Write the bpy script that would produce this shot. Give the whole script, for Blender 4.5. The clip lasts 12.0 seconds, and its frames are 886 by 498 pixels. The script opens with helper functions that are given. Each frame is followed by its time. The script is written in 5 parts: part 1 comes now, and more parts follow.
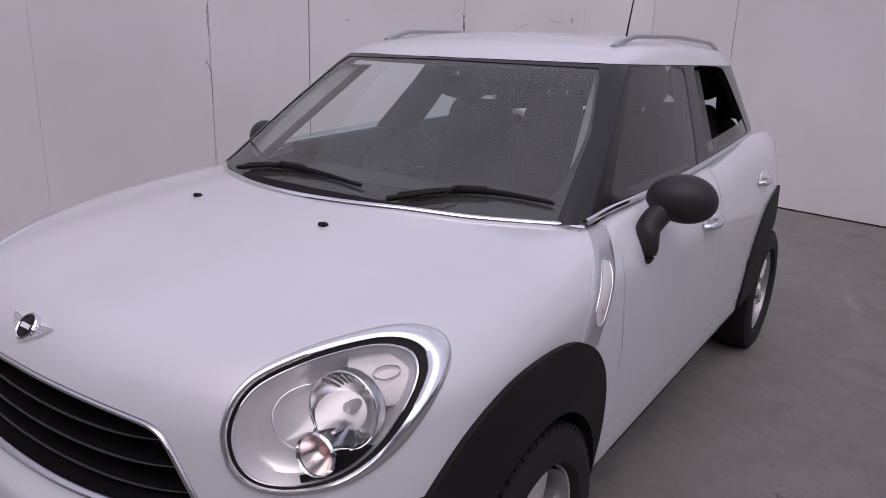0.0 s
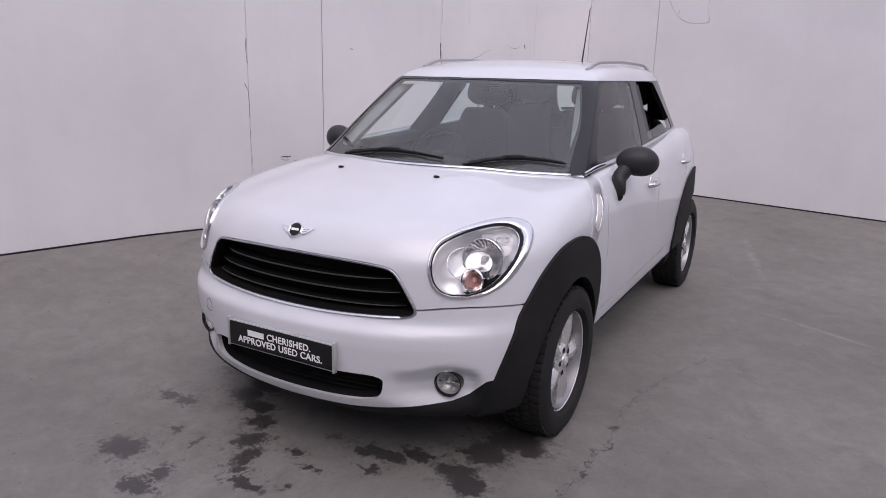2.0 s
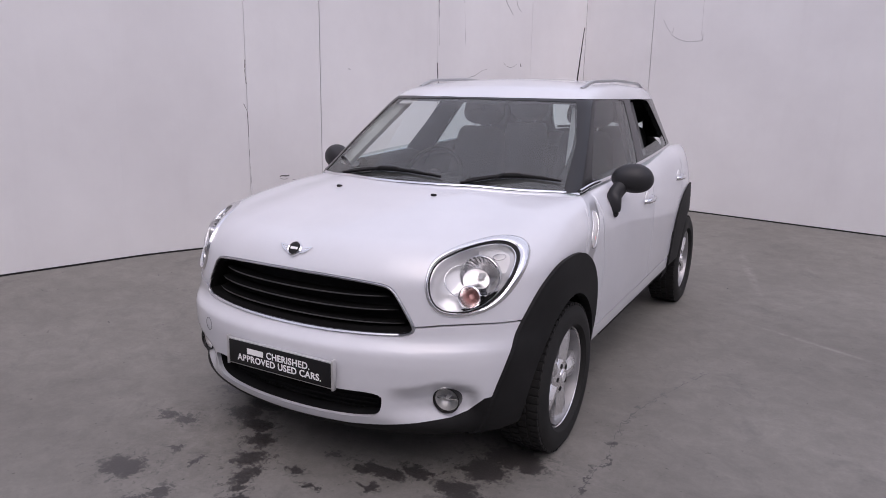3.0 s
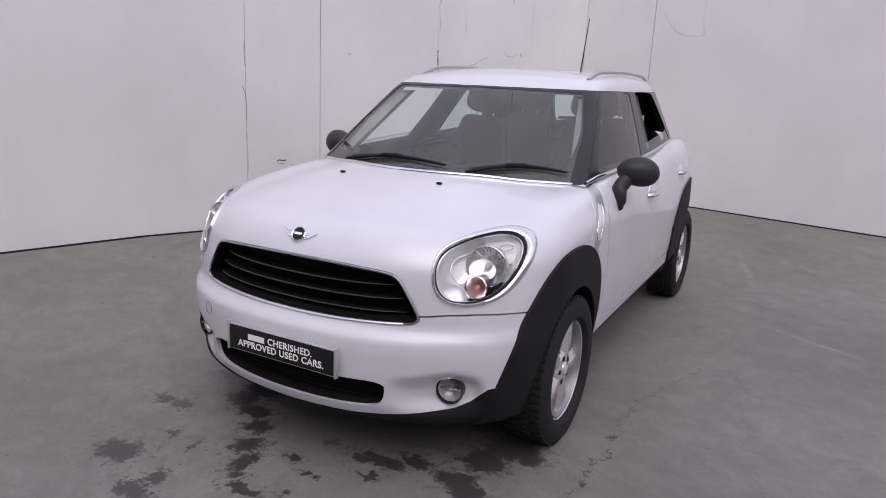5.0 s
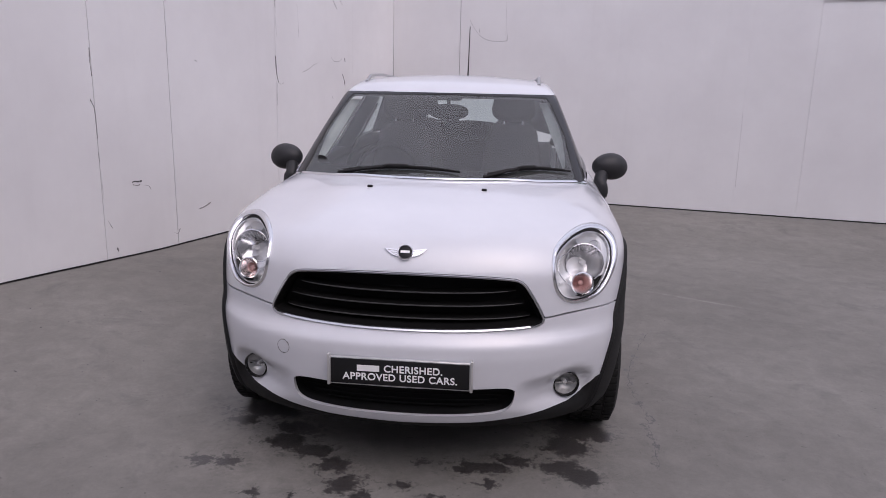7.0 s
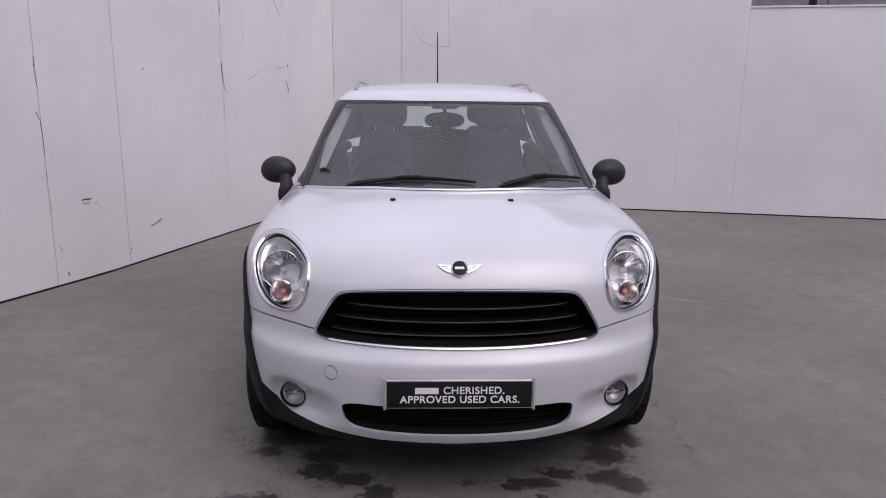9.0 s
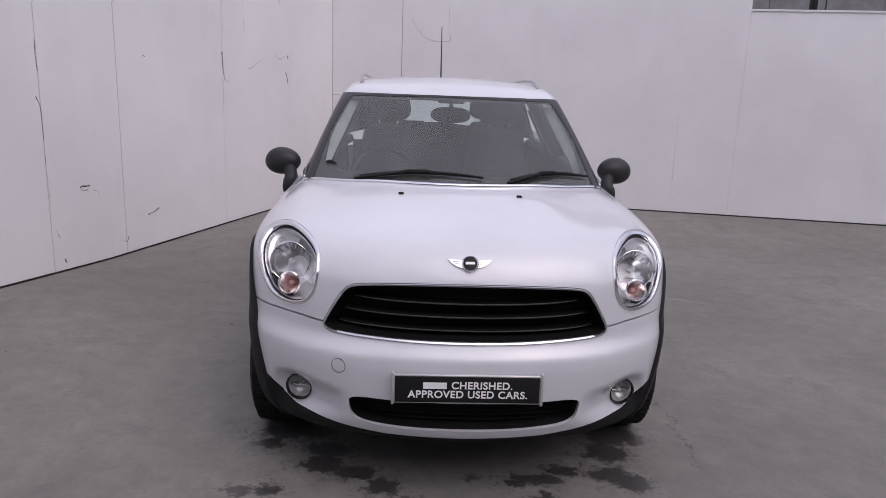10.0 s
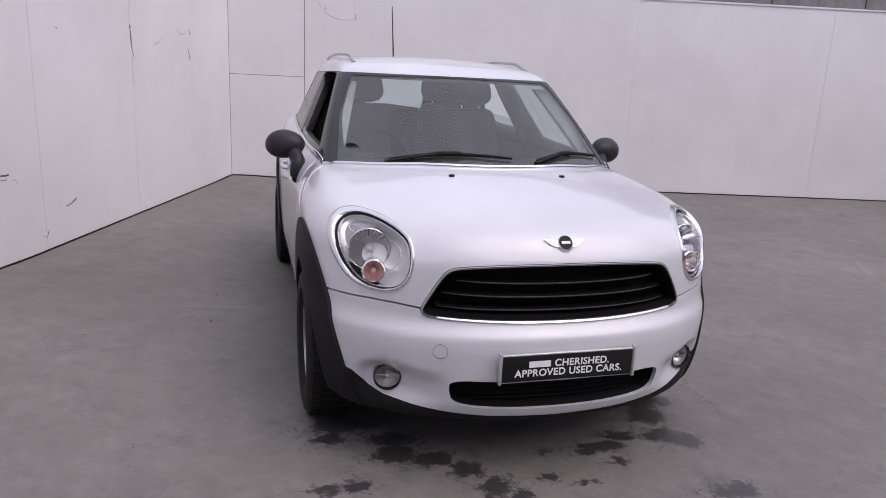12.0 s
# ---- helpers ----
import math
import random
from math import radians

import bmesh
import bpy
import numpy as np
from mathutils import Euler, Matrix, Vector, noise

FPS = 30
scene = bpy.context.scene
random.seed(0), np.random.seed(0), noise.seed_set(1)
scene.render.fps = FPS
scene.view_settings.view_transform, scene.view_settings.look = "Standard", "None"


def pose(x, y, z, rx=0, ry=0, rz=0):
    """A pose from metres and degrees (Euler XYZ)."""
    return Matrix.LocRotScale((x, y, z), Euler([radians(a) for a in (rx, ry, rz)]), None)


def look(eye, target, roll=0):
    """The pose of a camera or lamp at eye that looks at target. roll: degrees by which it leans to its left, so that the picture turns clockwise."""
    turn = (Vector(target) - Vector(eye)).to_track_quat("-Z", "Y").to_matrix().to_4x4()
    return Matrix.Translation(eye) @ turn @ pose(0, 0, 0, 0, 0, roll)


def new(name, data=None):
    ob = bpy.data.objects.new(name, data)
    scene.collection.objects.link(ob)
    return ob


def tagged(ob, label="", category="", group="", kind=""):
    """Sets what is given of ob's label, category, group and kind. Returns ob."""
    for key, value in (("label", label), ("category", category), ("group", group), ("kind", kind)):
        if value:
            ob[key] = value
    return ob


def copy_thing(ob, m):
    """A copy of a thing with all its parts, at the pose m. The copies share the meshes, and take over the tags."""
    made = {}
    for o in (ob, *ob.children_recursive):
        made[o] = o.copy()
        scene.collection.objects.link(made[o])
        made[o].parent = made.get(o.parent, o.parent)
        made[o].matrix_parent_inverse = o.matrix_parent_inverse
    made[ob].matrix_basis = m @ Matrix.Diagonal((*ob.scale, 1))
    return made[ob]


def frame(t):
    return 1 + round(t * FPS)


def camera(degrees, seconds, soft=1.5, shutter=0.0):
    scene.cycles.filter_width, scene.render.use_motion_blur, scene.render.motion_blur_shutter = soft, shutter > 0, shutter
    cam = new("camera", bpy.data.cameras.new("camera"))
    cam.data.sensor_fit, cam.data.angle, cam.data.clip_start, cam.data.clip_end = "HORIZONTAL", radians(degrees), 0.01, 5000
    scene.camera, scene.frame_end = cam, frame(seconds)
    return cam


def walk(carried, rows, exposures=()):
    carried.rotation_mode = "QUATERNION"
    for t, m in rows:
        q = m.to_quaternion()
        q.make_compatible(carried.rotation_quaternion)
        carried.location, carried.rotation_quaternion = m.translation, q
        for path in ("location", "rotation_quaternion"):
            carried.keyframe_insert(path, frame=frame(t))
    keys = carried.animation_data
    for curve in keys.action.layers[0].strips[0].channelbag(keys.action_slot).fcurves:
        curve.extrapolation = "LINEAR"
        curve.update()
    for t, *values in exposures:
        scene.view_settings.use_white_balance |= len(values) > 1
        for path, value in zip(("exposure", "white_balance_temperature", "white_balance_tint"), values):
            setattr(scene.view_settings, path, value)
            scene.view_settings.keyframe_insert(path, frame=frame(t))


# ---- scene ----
cam = camera(64.8, 12.0, 0.9)
PATH = [
    (0, (1.483, -0.505, 1.465), (0.385, 1.073, 0.916), 2.2),
    (0.2, (1.512, -0.695, 1.464), (0.430, 0.895, 0.896), 1.7),
    (0.5, (1.549, -0.990, 1.462), (0.502, 0.630, 0.934), 1.2),
    (1, (1.610, -1.407, 1.465), (0.623, 0.249, 0.934), 0.9),
    (1.5, (1.714, -1.737, 1.456), (0.757, -0.067, 0.914), 1.5),
    (2, (1.741, -1.857, 1.463), (0.794, -0.165, 0.973), 1.4),
    (2.5, (1.759, -1.884, 1.471), (0.808, -0.182, 1.025), 1.2),
    (3, (1.758, -1.878, 1.471), (0.808, -0.175, 1.029), 1.0),
    (5, (1.691, -1.882, 1.462), (0.77, -0.171, 0.991), 2.6),
    (5.2, (1.655, -1.905, 1.457), (0.783, -0.171, 0.966), 2.8),
    (5.5, (1.441, -2.025, 1.441), (0.693, -0.223, 0.997), 3.1),
    (6, (1.15, -2.118, 1.445), (0.545, -0.27, 0.979), 4.1),
    (6.5, (0.765, -2.181, 1.464), (0.326, -0.29, 0.98), 2.9),
    (7, (0.37, -2.332, 1.449), (0.185, -0.39, 1.008), 1.3),
    (7.5, (0.082, -2.333, 1.447), (0.045, -0.382, 1.008), 1.2),
    (7.7, (-0.013, -2.296, 1.452), (-0.005, -0.338, 1.046), 0.0),
    (9.5, (-0.165, -2.26, 1.465), (-0.077, -0.31, 1.031), 1.1),
    (10, (-0.219, -2.255, 1.458), (-0.119, -0.306, 1.02), 2.1),
    (10.5, (-0.362, -2.251, 1.441), (-0.173, -0.312, 0.991), 4.2),
    (11, (-0.626, -2.284, 1.448), (-0.305, -0.365, 0.985), 3.0),
    (11.5, (-0.861, -2.223, 1.418), (-0.46, -0.321, 0.945), 2.7),
    (12, (-1.1, -2.111, 1.425), (-0.559, -0.244, 0.953), 2.7),
]
walk(cam, [(t, look(eye, target, roll)) for t, eye, target, roll in PATH], [(0, -0.16, 6200, 27), (0.5, -0.18, 6200, 24), (1, 0.04, 6200, 22), (1.5, 0.23, 6200, 22), (2.5, 0.31, 6200, 22), (5.5, 0.3, 6200, 22), (9.5, 0.17, 6200, 22), (11, 0.25, 6200, 22), (12, 0.38, 6200, 22)])


# ---- light and exposure ----
def daylight():
    world = bpy.data.worlds.new("overcast_sky")
    scene.world = world
    world.use_nodes = True
    nt = world.node_tree
    sky = nt.nodes.new("ShaderNodeTexSky")
    sky.sky_type, sky.sun_disc = "NISHITA", False
    sky.sun_elevation, sky.sun_rotation = SUN_UP, SUN_ROUND
    sky.air_density, sky.dust_density, sky.ozone_density = 1.0, 6.0, 1.0
    back = nt.nodes["Background"]
    back.inputs["Strength"].default_value = 0.05
    nt.links.new(sky.outputs[0], back.inputs["Color"])
    # the cloud layer: an even grey-white over the thin blue
    cloud = nt.nodes.new("ShaderNodeBackground")
    cloud.inputs["Color"].default_value = (0.78, 0.79, 0.83, 1)
    cloud.inputs["Strength"].default_value = 0.72
    # soft lighter and greyer cloud
    where = nt.nodes.new("ShaderNodeTexCoord")
    billow = nt.nodes.new("ShaderNodeTexNoise")
    billow.inputs["Scale"].default_value, billow.inputs["Detail"].default_value = 2.6, 5.0
    nt.links.new(where.outputs["Generated"], billow.inputs["Vector"])
    shade = nt.nodes.new("ShaderNodeMapRange")
    for k, v in zip(range(1, 5), (0.32, 0.68, 0.50, 0.94)):
        shade.inputs[k].default_value = v
    nt.links.new(billow.outputs["Fac"], shade.inputs[0])
    nt.links.new(shade.outputs[0], cloud.inputs["Strength"])
    both = nt.nodes.new("ShaderNodeAddShader")
    nt.links.new(back.outputs[0], both.inputs[0])
    nt.links.new(cloud.outputs[0], both.inputs[1])
    nt.links.new(both.outputs[0], nt.nodes["World Output"].inputs["Surface"])
    sun = new("sun", bpy.data.lights.new("sun", "SUN"))
    sun.data.energy, sun.data.angle, sun.data.color = 0.7, radians(60), (1.0, 0.95, 0.9)
    # the sky's sun stands at SUN_ROUND clockwise from +y
    way = Vector((math.sin(SUN_ROUND) * math.cos(SUN_UP), math.cos(SUN_ROUND) * math.cos(SUN_UP), math.sin(SUN_UP)))
    sun.matrix_world = look(way * 30, (0, 0, 0))


SUN_UP, SUN_ROUND = radians(55), radians(142)
daylight()


# ---- materials ----
def mat(name, colour=(0.5, 0.5, 0.5), rough=0.5, metal=0.0, coat=0.0, spec=0.5):
    m = bpy.data.materials.new(name)
    m.use_nodes = True
    b = m.node_tree.nodes["Principled BSDF"]
    b.inputs["Base Color"].default_value = (*colour, 1)
    b.inputs["Roughness"].default_value = rough
    b.inputs["Metallic"].default_value = metal
    b.inputs["Coat Weight"].default_value = coat
    b.inputs["Coat Roughness"].default_value = 0.03
    b.inputs["Specular IOR Level"].default_value = spec
    return m


def node(m, kind, **values):
    n = m.node_tree.nodes.new(kind)
    for key, value in values.items():
        n.inputs[key.replace("_", " ")].default_value = value
    return n


def link(m, a, b):
    m.node_tree.links.new(a, b)


def place_of(m):
    return m.node_tree.nodes.new("ShaderNodeNewGeometry").outputs["Position"]


def local_of(m):
    return m.node_tree.nodes.new("ShaderNodeTexCoord").outputs["Object"]


def noise_of(m, where, scale, detail=4.0, rough=0.55, distortion=0.0):
    n = node(m, "ShaderNodeTexNoise", Scale=scale, Detail=detail, Roughness=rough, Distortion=distortion)
    link(m, where, n.inputs["Vector"])
    return n.outputs["Fac"]


def ramp_of(m, fac, stops):
    r = m.node_tree.nodes.new("ShaderNodeValToRGB")
    e = r.color_ramp.elements
    while len(e) < len(stops):
        e.new(0.5)
    for k, (p, c) in enumerate(stops):
        e[k].position, e[k].color = p, (*c, 1) if len(c) == 3 else c
    link(m, fac, r.inputs["Fac"])
    return r.outputs["Color"]


def math_of(m, op, a, b=None, clamp=False):
    n = m.node_tree.nodes.new("ShaderNodeMath")
    n.operation, n.use_clamp = op, clamp
    for k, v in enumerate((a, b)):
        if v is None:
            continue
        if isinstance(v, (int, float)):
            n.inputs[k].default_value = v
        else:
            link(m, v, n.inputs[k])
    return n.outputs[0]


def mix_of(m, fac, a, b):
    n = m.node_tree.nodes.new("ShaderNodeMix")
    n.data_type = "RGBA"
    for v, k in ((fac, 0), (a, 6), (b, 7)):
        if isinstance(v, (int, float)):
            n.inputs[k].default_value = v
        elif isinstance(v, tuple):
            n.inputs[k].default_value = (*v, 1)
        else:
            link(m, v, n.inputs[k])
    return n.outputs[2]


def bump_of(m, height, strength=0.3, distance=0.01):
    n = node(m, "ShaderNodeBump", Strength=strength, Distance=distance)
    link(m, height, n.inputs["Height"])
    link(m, n.outputs["Normal"], m.node_tree.nodes["Principled BSDF"].inputs["Normal"])


def pbsdf(m):
    return m.node_tree.nodes["Principled BSDF"]


def paint_material():
    m = mat("white_car_paint", (0.8, 0.79, 0.81), 0.32, 0.0, 0.9)
    p = place_of(m)
    dirt = ramp_of(m, noise_of(m, p, 2.2, 6, 0.6), [(0.35, (0.59, 0.60, 0.64)), (0.7, (0.645, 0.655, 0.695))])
    link(m, dirt, pbsdf(m).inputs["Base Color"])
    grime = ramp_of(m, noise_of(m, p, 14, 5, 0.6), [(0.3, (0.02,) * 3), (0.75, (0.09,) * 3)])
    link(m, grime, pbsdf(m).inputs["Coat Roughness"])
    return m


def plastic_material(name, colour, rough, grain=420.0, spec=0.28):
    m = mat(name, colour, rough, spec=spec)
    p = local_of(m)
    c = tuple(v * 1.5 for v in colour)
    link(m, ramp_of(m, noise_of(m, p, 6, 5), [(0.35, colour), (0.75, c)]), pbsdf(m).inputs["Base Color"])
    bump_of(m, noise_of(m, p, grain, 2), 0.12, 0.001)
    return m


def glass_material(name, tint, ior=1.5, film=0.0):
    m = bpy.data.materials.new(name)
    m.use_nodes = True
    nt = m.node_tree
    nt.nodes.remove(nt.nodes["Principled BSDF"])
    clear = nt.nodes.new("ShaderNodeBsdfTransparent")
    clear.inputs["Color"].default_value = (*tint, 1)
    gloss = nt.nodes.new("ShaderNodeBsdfGlossy")
    gloss.inputs["Roughness"].default_value = 0.02
    facing = nt.nodes.new("ShaderNodeLayerWeight")
    facing.inputs["Blend"].default_value = 0.5
    base = ((ior - 1) / (ior + 1)) ** 2
    grazing = math_of(m, "POWER", facing.outputs["Facing"], 5.0)
    share = math_of(m, "ADD", math_of(m, "MULTIPLY", grazing, 1 - base), base, True)
    mix = nt.nodes.new("ShaderNodeMixShader")
    nt.links.new(share, mix.inputs[0])
    nt.links.new(clear.outputs[0], mix.inputs[1])
    nt.links.new(gloss.outputs[0], mix.inputs[2])
    last = mix.outputs[0]
    if film:
        # a thin pale film: some dust, the rest sky haze painted onto the glass
        dust_haze = nt.nodes.new("ShaderNodeBsdfDiffuse")
        dust_haze.inputs["Color"].default_value = (0.62, 0.63, 0.62, 1)
        amount = ramp_of(m, noise_of(m, place_of(m), 9, 5, 0.6), [(0.3, (film * 0.75,) * 3), (0.75, (film * 1.3,) * 3)])
        over = nt.nodes.new("ShaderNodeMixShader")
        nt.links.new(amount, over.inputs[0])
        nt.links.new(last, over.inputs[1])
        nt.links.new(dust_haze.outputs[0], over.inputs[2])
        last = over.outputs[0]
    nt.links.new(last, nt.nodes["Material Output"].inputs["Surface"])
    return m


def wall_material():
    m = mat("white_painted_panel", (0.72, 0.71, 0.72), 0.75)
    p = place_of(m)
    broad = ramp_of(m, noise_of(m, p, 0.7, 5, 0.6), [(0.3, (0.645, 0.635, 0.645)), (0.7, (0.745, 0.74, 0.75))])
    stretch = m.node_tree.nodes.new("ShaderNodeMapping")
    stretch.inputs["Scale"].default_value = (5, 5, 0.5)
    link(m, p, stretch.inputs["Vector"])
    runs = ramp_of(m, noise_of(m, stretch.outputs[0], 1.0, 6, 0.65), [(0.55, (0, 0, 0)), (0.85, (0.14,) * 3)])
    link(m, mix_of(m, runs, broad, (0.52, 0.51, 0.51)), pbsdf(m).inputs["Base Color"])
    bump_of(m, noise_of(m, p, 3.0, 3), 0.12, 0.02)
    return m


# wet patches and painted shade by the front tyres: centre x, y and half sizes
STAINS_AND_SHADE = [(-0.843, 0.132, 0.06, 0.045), (-0.73, 0.148, 0.075, 0.055), (-0.555, -0.077, 0.05, 0.025), (-0.61, -0.28, 0.13, 0.09), (-0.40, -0.10, 0.025, 0.05), (-0.545, 0.33, 0.11, 0.08),
          (-0.41, 0.268, 0.10, 0.06), (-0.29, 0.17, 0.08, 0.075), (-0.22, 0.035, 0.085, 0.085), (-0.15, -0.08, 0.045, 0.085), (-0.104, -0.163, 0.05, 0.05), (0.005, -0.217, 0.09, 0.035),
          (-0.01, 0.05, 0.055, 0.035), (0.13, -0.005, 0.055, 0.02), (0.06, 0.235, 0.045, 0.02), (0.235, 0.215, 0.08, 0.05), (0.34, 0.226, 0.085, 0.05), (0.332, 0.106, 0.05, 0.035),
          (-0.34, -0.33, 0.05, 0.045), (-0.336, -0.43, 0.10, 0.06), (0.135, -0.158, 0.02, 0.02), (-0.80, 0.51, 0.08, 0.07), (0.44, 0.30, 0.09, 0.045), (0.62, 0.27, 0.11, 0.08),
          (0.71, 0.22, 0.09, 0.07), (0.66, 0.45, 0.12, 0.10), (0.80, 0.56, 0.07, 0.06), (-0.70, 0.62, 0.20, 0.10), (0.72, 0.60, 0.16, 0.10), (-0.54, 0.46, 0.13, 0.08), (0.66, -0.17, 0.14, 0.06)]
# soft old smudges, and pale scrapes: centre x, y, half sizes and turn in degrees
SMUDGES = [(-1.21, 1.39, 0.20, 0.05, 10), (-1.63, 3.39, 0.18, 0.07, 0), (-1.02, 5.9, 0.16, 0.34, 20), (-1.9, 1.9, 0.22, 0.05, 30), (1.6, 3.4, 0.5, 0.08, -20), (2.4, 1.6, 0.4, 0.10, 25), (3.3, 3.6, 0.5, 0.07, 10), (-1.5, 0.2, 0.25, 0.04, 40), (1.9, 0.3, 0.30, 0.05, -35)]
SCRAPES = [(5.08, 3.74, 0.03, 0.26, 15), (4.17, 2.62, 0.035, 0.60, -31), (-1.2, 2.22, 0.42, 0.03, 4), (1.22, 4.6, 0.05, 0.9, 12), (1.75, 2.9, 0.6, 0.03, -28)]
CRACK = [(1.03, 0.34), (1.05, 0.60), (1.06, 0.85), (1.03, 1.18), (1.09, 1.48), (1.20, 1.82), (1.30, 2.08)]


def concrete_material():
    m = mat("worn_concrete", (0.17, 0.215, 0.21), 0.7)
    p = place_of(m)
    broad = ramp_of(m, noise_of(m, p, 0.55, 6, 0.6), [(0.3, (0.143, 0.137, 0.125)), (0.7, (0.202, 0.194, 0.179))])
    grain = ramp_of(m, noise_of(m, p, 60, 6, 0.7), [(0.3, (0.4,) * 3), (0.7, (0.6,) * 3)])
    over = m.node_tree.nodes.new("ShaderNodeMix")
    over.data_type, over.blend_type = "RGBA", "OVERLAY"
    over.inputs[0].default_value = 0.35
    link(m, broad, over.inputs[6])
    link(m, grain, over.inputs[7])
    marks = ramp_of(m, noise_of(m, p, 2.3, 8, 0.7, 0.6), [(0.56, (0, 0, 0)), (0.68, (0.45,) * 3)])
    tone = mix_of(m, marks, over.outputs[2], (0.09, 0.087, 0.085))
    pale = ramp_of(m, noise_of(m, p, 0.9, 8, 0.65, 0.8), [(0.62, (0, 0, 0)), (0.74, (0.35,) * 3)])
    tone = mix_of(m, pale, tone, (0.252, 0.244, 0.23))
    mottle = ramp_of(m, noise_of(m, p, 7.5, 7, 0.7, 0.4), [(0.38, (0.62,) * 3), (0.68, (1.18,) * 3)])
    fleck = ramp_of(m, noise_of(m, p, 38, 3, 0.5), [(0.24, (0.35,) * 3), (0.31, (1.0,) * 3)])
    for layer, share in ((mottle, 0.38), (fleck, 0.6)):
        mul = m.node_tree.nodes.new("ShaderNodeMix")
        mul.data_type, mul.blend_type = "RGBA", "MULTIPLY"
        mul.inputs[0].default_value = share
        link(m, tone, mul.inputs[6])
        link(m, layer, mul.inputs[7])
        tone = mul.outputs[2]
    wet = None
    spots = list(STAINS_AND_SHADE)
    rnd = random.Random(4)
    for (x0, y0), (x1, y1) in zip(CRACK, CRACK[1:]):
        for t in (0.0, 0.33, 0.66):
            spots.append((x0 + (x1 - x0) * t + rnd.uniform(-0.012, 0.012), y0 + (y1 - y0) * t, rnd.uniform(0.004, 0.014), rnd.uniform(0.02, 0.05)))
    warp = node(m, "ShaderNodeTexNoise", Scale=14.0, Detail=6.0, Roughness=0.7)
    link(m, p, warp.inputs["Vector"])
    shift = m.node_tree.nodes.new("ShaderNodeVectorMath")
    shift.operation = "MULTIPLY_ADD"
    link(m, warp.outputs["Color"], shift.inputs[0])
    shift.inputs[1].default_value = (0.20, 0.20, 0)
    shift.inputs[2].default_value = (-0.10, -0.10, 0)
    moved = m.node_tree.nodes.new("ShaderNodeVectorMath")
    moved.operation = "ADD"
    link(m, p, moved.inputs[0])
    link(m, shift.outputs[0], moved.inputs[1])
    for x, y, a, b in spots:
        s = m.node_tree.nodes.new("ShaderNodeMapping")
        s.inputs["Location"].default_value = (-x / a, -(y + 0.02) / b, 0)
        s.inputs["Scale"].default_value = (1 / a, 1 / b, 0)
        link(m, moved.outputs[0], s.inputs["Vector"])
        d = m.node_tree.nodes.new("ShaderNodeVectorMath")
        d.operation = "LENGTH"
        link(m, s.outputs[0], d.inputs[0])
        near = math_of(m, "SUBTRACT", 1.0, d.outputs["Value"])
        wet = near if wet is None else math_of(m, "MAXIMUM", wet, near)
    ragged = noise_of(m, p, 34, 6, 0.7, 0.8)
    edge = math_of(m, "ADD", math_of(m, "MULTIPLY", wet, 0.9), math_of(m, "MULTIPLY", ragged, 1.25))
    mask = ramp_of(m, edge, [(0.73, (0, 0, 0)), (0.92, (0.96,) * 3)])
    has = ramp_of(m, wet, [(0.02, (0, 0, 0)), (0.12, (1,) * 3)])
    full = math_of(m, "MULTIPLY", mask, has)
    # drops spattered round the patches
    reach = ramp_of(m, math_of(m, "ADD", wet, 1.0), [(0.15, (0, 0, 0)), (0.95, (0.8,) * 3)])
    drops = ramp_of(m, noise_of(m, p, 28, 5, 0.65, 0.5), [(0.535, (0, 0, 0)), (0.61, (1,) * 3)])
    full = math_of(m, "MAXIMUM", full, math_of(m, "MULTIPLY", reach, drops))
    for marks, colour, share in ((SMUDGES, (0.085, 0.081, 0.078), 0.55), (SCRAPES, (0.29, 0.28, 0.265), 0.6)):
        held = None
        for x, y, a, b, turn in marks:
            s = m.node_tree.nodes.new("ShaderNodeMapping")
            s.vector_type = "TEXTURE"
            s.inputs["Location"].default_value = (x, y, 0)
            s.inputs["Rotation"].default_value = (0, 0, radians(turn))
            s.inputs["Scale"].default_value = (a, b, 1000)
            link(m, moved.outputs[0] if share < 0.6 else p, s.inputs["Vector"])
            d = m.node_tree.nodes.new("ShaderNodeVectorMath")
            d.operation = "LENGTH"
            link(m, s.outputs[0], d.inputs[0])
            near = math_of(m, "SUBTRACT", 1.0, d.outputs["Value"], True)
            held = near if held is None else math_of(m, "MAXIMUM", held, near)
        broken = ramp_of(m, noise_of(m, p, 13, 6, 0.7), [(0.38, (0, 0, 0)), (0.62, (1,) * 3)])
        tone = mix_of(m, math_of(m, "MULTIPLY", math_of(m, "MULTIPLY", held, broken), share), tone, colour)
    link(m, mix_of(m, full, tone, (0.042, 0.039, 0.039)), pbsdf(m).inputs["Base Color"])
    link(m, math_of(m, "SUBTRACT", 0.72, math_of(m, "MULTIPLY", full, 0.4)), pbsdf(m).inputs["Roughness"])
    bump_of(m, noise_of(m, p, 120, 5, 0.7), 0.25, 0.003)
    return m


PAINT = paint_material()
TRIM = plastic_material("black_textured_plastic", (0.0115, 0.0115, 0.012), 0.62, spec=0.15)
MIRROR_SHELL = plastic_material("grey_black_plastic", (0.022, 0.022, 0.024), 0.45)
GLOSS_BLACK = mat("gloss_black_pillar", (0.014, 0.014, 0.015), 0.22, spec=0.5)
CORE = mat("dark_underbody", (0.014, 0.014, 0.0145), 0.85, spec=0.15)
SCUTTLE = mat("satin_scuttle_trim", (0.50, 0.50, 0.52), 0.28, 0.6)
RAIL = mat("satin_grey_rail", (0.42, 0.42, 0.43), 0.34, 0.75)
CHROME = mat("chrome", (0.82, 0.82, 0.84), 0.08, 1.0)
